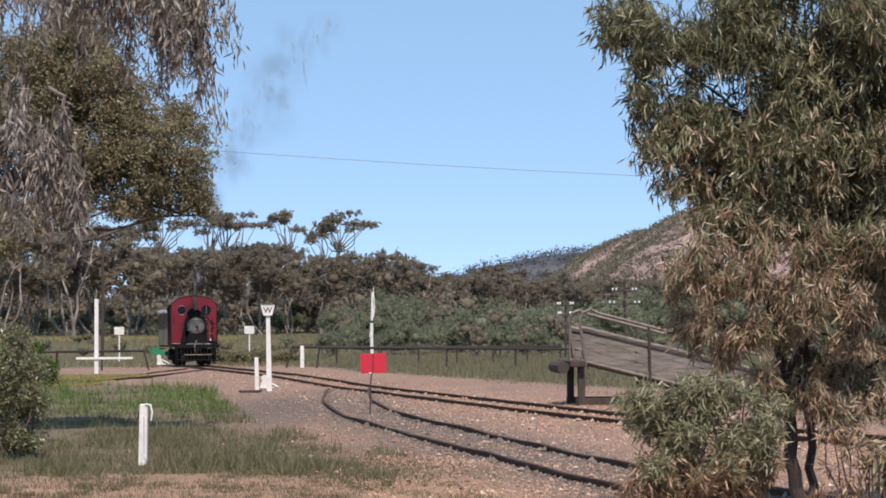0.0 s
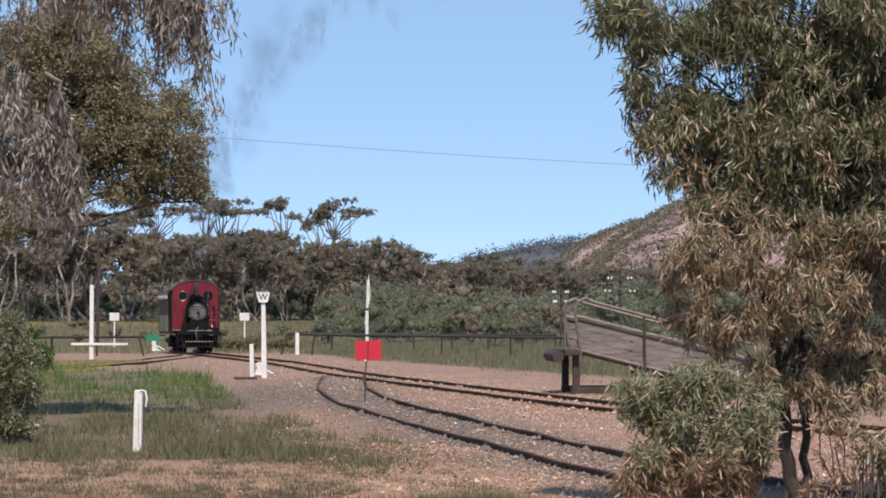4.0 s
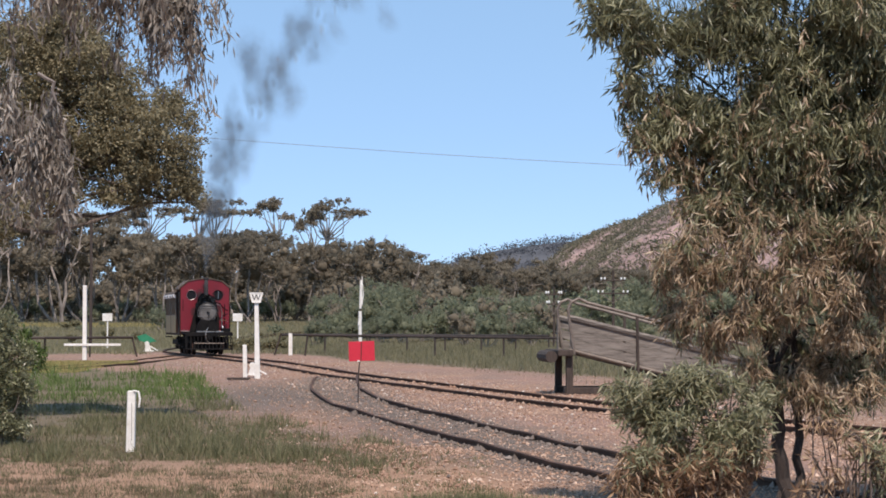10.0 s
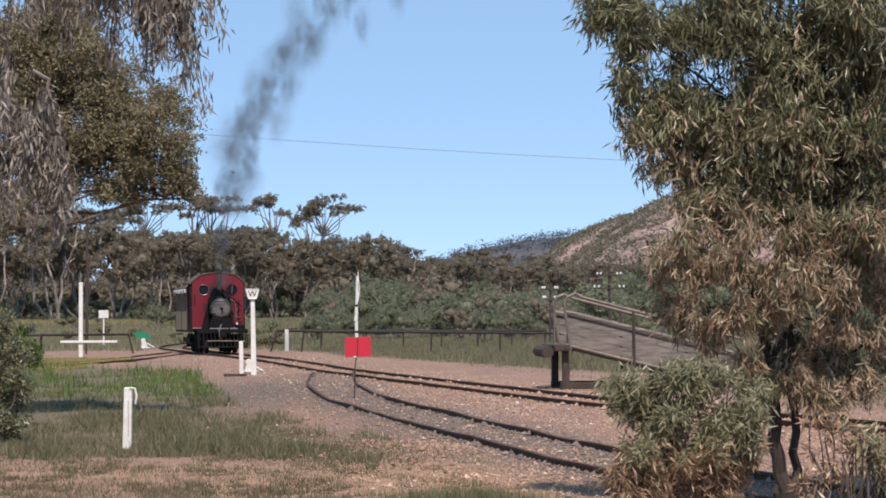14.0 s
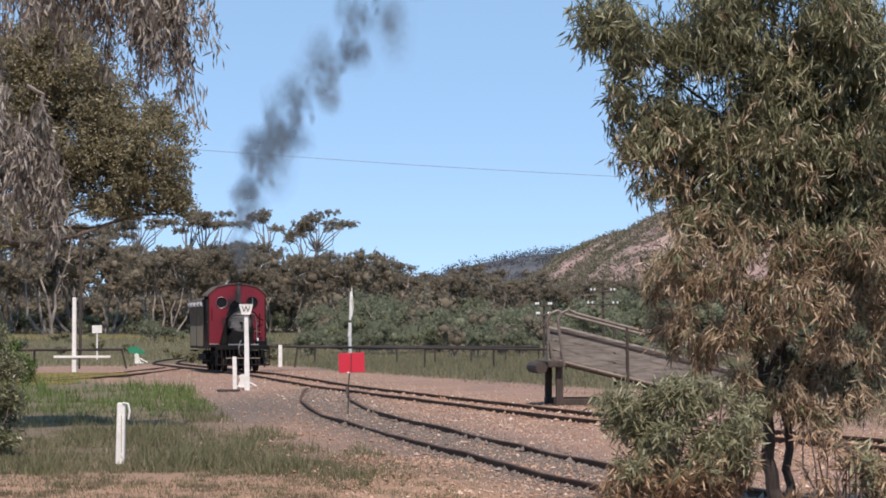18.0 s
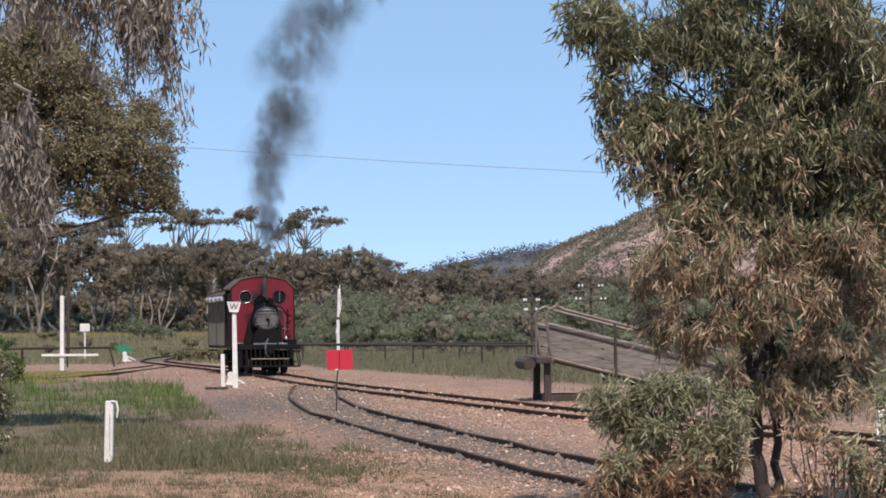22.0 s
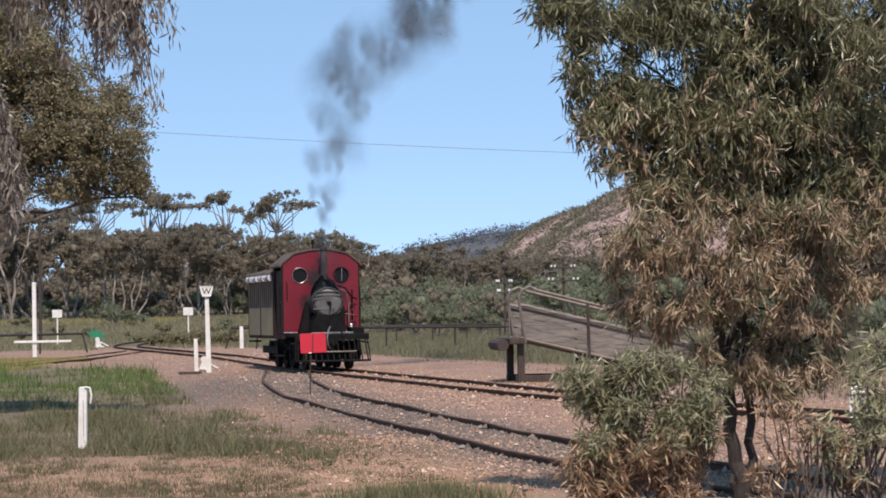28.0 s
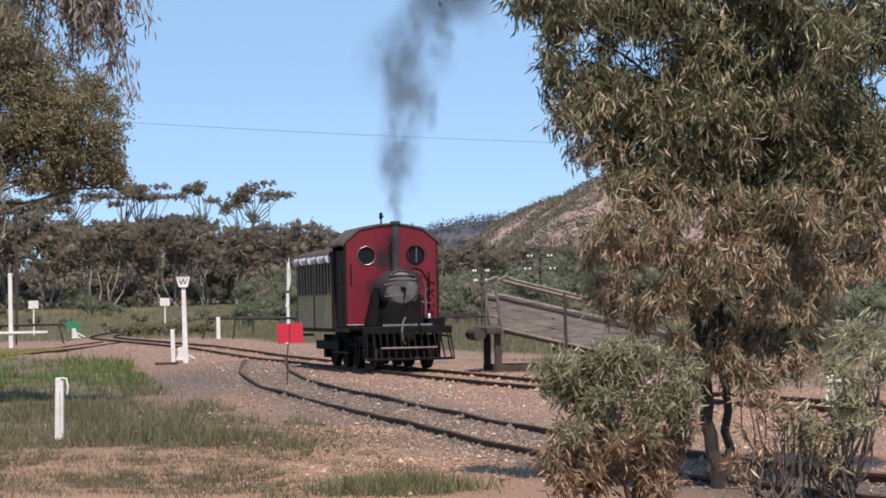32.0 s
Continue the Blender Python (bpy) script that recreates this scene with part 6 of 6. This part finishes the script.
        part("cant_rail", box((0.08, 4.12, 0.10), (s * 1.03, 3.38, 2.58), bevel=0.01), M["brown"], ob)
        for k, (a, b) in enumerate(((1.42, 3.3), (3.46, 5.35))):
            pn = part("side_panel", box((0.05, b - a, 0.76), (sx, (a + b) / 2, 1.26), bevel=0.012), M["panel"], ob, "tan painted lower side panel")
            part("panel_rail", box((0.07, b - a, 0.03), (sx, (a + b) / 2, 1.655), bevel=0.01), M["slat"], pn)
            part("panel_foot", box((0.06, b - a, 0.06), (sx, (a + b) / 2, 0.87), bevel=0.01), M["brown"], pn)
            for j in range(6):
                y = a + 0.06 + j * (b - a - 0.12) / 5
                part("window_bar", box((0.05, 0.10, 0.84), (sx, y, 2.09), bevel=0.006), M["slat"], ob)
            # added black sheet: paints the coach's interior shade between the bars
            part("curtain", box((0.02, b - a - 0.02, 0.86), (sx - s * 0.12, (a + b) / 2, 2.09)), M["black"], ob, "black sheet standing in for the shaded interior")
            for j in range(2):
                y0 = a + 0.05 + j * (b - a) / 2
                bl = part("rolled_blind", tube([(sx + s * 0.05, y0, 2.47), (sx + s * 0.05, y0 + (b - a) / 2 - 0.14, 2.47)], 0.09, 10), M["blind"], ob, "pale rolled-up canvas blind")
                part("strap", ring(0, 0, 0, 0.095, 0.012, 12), M["brown"], bl).matrix_basis = pose(sx + s * 0.05, y0 + 0.2, 2.47)
        for y in (1.36, 3.38, 5.4):
            part("body_post", box((0.09, 0.13, 1.72), (s * 1.03, y, 1.74), bevel=0.012), M["brown"], ob)
    part("bulkhead", prism([(-1.02, 0.9), (-1.02, 2.78), (-0.7, 3.05), (0, 3.15), (0.7, 3.05), (1.02, 2.78), (1.02, 0.9)], 1.27, 1.32), M["brown"], ob)
    part("end_wall", box((2.08, 0.06, 1.78), (0, 5.42, 1.77), bevel=0.01), M["brown"], ob)
    return ob


RAILCAR = railcar()


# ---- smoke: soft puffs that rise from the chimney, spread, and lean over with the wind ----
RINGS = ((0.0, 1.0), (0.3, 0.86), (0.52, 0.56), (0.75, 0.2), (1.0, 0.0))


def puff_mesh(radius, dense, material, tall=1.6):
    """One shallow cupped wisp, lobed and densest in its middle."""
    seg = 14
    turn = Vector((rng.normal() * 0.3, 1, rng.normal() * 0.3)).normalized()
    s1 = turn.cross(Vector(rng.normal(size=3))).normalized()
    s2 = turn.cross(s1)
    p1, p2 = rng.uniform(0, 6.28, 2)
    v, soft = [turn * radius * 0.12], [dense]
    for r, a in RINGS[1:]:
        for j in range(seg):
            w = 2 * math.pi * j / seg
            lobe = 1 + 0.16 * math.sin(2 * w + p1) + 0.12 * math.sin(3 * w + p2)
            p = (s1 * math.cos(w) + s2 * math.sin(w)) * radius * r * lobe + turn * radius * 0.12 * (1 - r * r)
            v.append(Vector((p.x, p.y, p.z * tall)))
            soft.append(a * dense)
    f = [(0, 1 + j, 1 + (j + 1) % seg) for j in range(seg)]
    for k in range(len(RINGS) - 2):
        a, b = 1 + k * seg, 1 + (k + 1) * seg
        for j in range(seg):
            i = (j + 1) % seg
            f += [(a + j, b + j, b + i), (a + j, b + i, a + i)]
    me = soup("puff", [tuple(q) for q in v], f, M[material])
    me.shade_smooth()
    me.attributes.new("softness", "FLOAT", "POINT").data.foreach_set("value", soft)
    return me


# four sizes of puff: radius, where in the plume the first of them form (metres of rise), how many a second
SIZES = ((0.20, 0.0, 11), (0.42, 0.40, 5.0), (0.80, 1.35, 2.6), (1.35, 3.4, 1.1))
STRENGTH = (0.17, 0.36, 0.60, 0.86)   # from faint haze to thick smoke
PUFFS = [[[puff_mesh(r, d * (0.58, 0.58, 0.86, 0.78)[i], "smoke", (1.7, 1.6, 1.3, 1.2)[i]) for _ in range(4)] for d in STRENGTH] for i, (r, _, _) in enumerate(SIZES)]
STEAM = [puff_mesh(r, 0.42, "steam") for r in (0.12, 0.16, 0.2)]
SMOKE = thing("smoke_plume", pose(0, 0, 0), "dark grey coal smoke rising from the chimney", "smoke")


def rise_of(age, born):
    """Metres above the chimney at an age in seconds; the late plume levels off."""
    late = np.interp(born, [21, 24.5], [1.8, 1.0])
    fast, mid = min(age, 1.5), min(max(age - 1.5, 0), 0.9)
    return 2.4 * fast + 1.8 * mid + late * max(age - 2.4, 0)


def plume_path(age, born, wob, size):
    """Where a puff is, in the railcar's space, at an age in seconds: it rises, leans with the wind, billows and spreads."""
    age = max(0.0, age)
    rise = rise_of(age, born)
    wind = np.interp(born, [-6, 12, 13.5, 15.2, 16.3, 16.8, 18.2, 19.2, 20.2, 21.6, 23.5, 25, 27, 29, 32], [0.15, 0.16, 0.24, 0.36, 0.50, 0.16, 0.13, 0.17, 0.10, 0.16, 0.24, 0.42, 0.42, 0.4, 0.36])
    lean = np.interp(born, [-6, 13, 16, 19, 25, 32], [0.13, 0.13, 0.1, 0.05, 0.09, 0.13])
    x = lean * rise + max(0.0, age - 0.9) ** 2 * wind
    s = min(0.02 + 0.10 * rise, (0.28, 0.52, 9.0, 9.0)[size]) * (0.8, 0.75, 0.55, 0.5)[size] * (1 + (np.interp(born, [8, 15, 22, 25, 27], [1.6, 1.3, 1.2, 1.45, 1.7]) - 1) * min(1.0, rise / 2.2))
    b = min(0.16, max(0.0, rise - 0.6) * 0.05)
    sway = (math.sin(born * 4.3) + 0.7 * math.sin(born * 7.7 + 1.0)) * b
    return (x + wob[0] * s + sway, -0.42 + 0.3 * age + wob[1] * s, 3.16 + rise + wob[2] * s * 0.8)


def scatter(k):
    """Evenly strewn offsets, so that puffs neither heap up nor leave holes."""
    return [1.5 * (2 * ((k * f) % 1) - 1) for f in (0.7548777, 0.5698403, 0.3819660)]


def smoke_puffs():
    made = []
    for size, (radius, first, rate) in enumerate(SIZES):
        born = -7.0 + 0.1 * size
        while born < 31.9:
            chuff = 0.5 + 0.5 * math.sin(born * 6.1) * math.sin(born * 1.7 + 0.6)
            few = np.interp(born, [10, 15, 22, 25], [(0.7, 0.9, 1.25, 1.25)[size], 1.0, 1.0, (1.0, 1.05, 0.85, 0.8)[size]])
            born += (0.8 + 0.4 * chuff) / (rate * few) * rng.uniform(0.85, 1.15)
            thick = np.interp(born, [-7, 0, 3.5, 5, 10, 13, 14.2, 16, 20, 24, 26, 29, 32], [0.3, 0.15, 0.9, 1.7, 2.0, 2.3, 2.6, 3.0, 3.0, 2.8, 2.3, 2.1, 2.1])
            level = int(np.clip(math.floor(thick + rng.random()), 0, 3))
            age = 0.0
            while rise_of(age, born) < first:
                age += 0.02
            age += rng.uniform(0.0, 0.5) * (size > 0)
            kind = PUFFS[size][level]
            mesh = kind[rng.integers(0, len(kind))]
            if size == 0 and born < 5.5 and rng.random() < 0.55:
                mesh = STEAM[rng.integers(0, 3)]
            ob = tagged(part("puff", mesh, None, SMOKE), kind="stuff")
            made.append((ob, float(born), size, age, scatter(len(made)), rng.uniform(-25, 25)))
    return made


PUFF_LIST = smoke_puffs()


TRAIN_ROWS = [(0, 104.65), (1, 104.27), (2, 103.71), (3, 103.03), (4, 102.26), (5, 101.43), (6, 100.54), (7, 99.60), (8, 98.61), (9, 97.56), (10, 96.44), (11, 95.24), (12, 93.96), (13, 92.57), (14, 91.08), (15, 89.48), (16, 87.76), (17, 85.94), (18, 84.00), (19, 81.97), (20, 79.85), (21, 77.65), (22, 75.38), (23, 73.07), (24, 70.72), (25, 68.34), (26, 65.94), (27, 63.53), (28, 61.09), (29, 58.61), (30, 56.07), (31, 53.41), (32, 50.58)]


def motions():
    def railcar_pose(y):
        return pose(-11.3 + 0.225 * (104 - y), y, float(gz(y)) + 0.093, 0, 0, HEADING)

    rows = [(t, railcar_pose(y)) for t, y in TRAIN_ROWS]
    walk(RAILCAR, rows)
    walk(SMOKE, rows)
    for ob, born, size, first, wob, turn in PUFF_LIST:
        wait = pose(0.0, -0.45, 1.8 if size < 2 else -3.0, 0, 0, turn)   # inside the boiler or below the track until its turn comes
        if born + first > 0.05:
            rows = [(0.0, wait), (born + first, wait)]
            ages = [first + 0.05, first + 0.5, first + 1.2, first + 2.2, 5.0, 7.0, 10.0]
        else:
            rows = []
            ages = [-born, -born + 1.0, -born + 2.2, -born + 4.0]
        for a in ages + [32.0 - born]:
            t = born + a
            if t <= 32.0 and (not rows or frame(t) > frame(rows[-1][0])):
                rows.append((t, pose(*plume_path(a, born, wob, size), 0, 0, turn + 3 * a)))
        if frame(rows[-1][0]) < frame(32.0):
            rows.append((32.0, rows[-1][1]))
        walk(ob, rows)


motions()
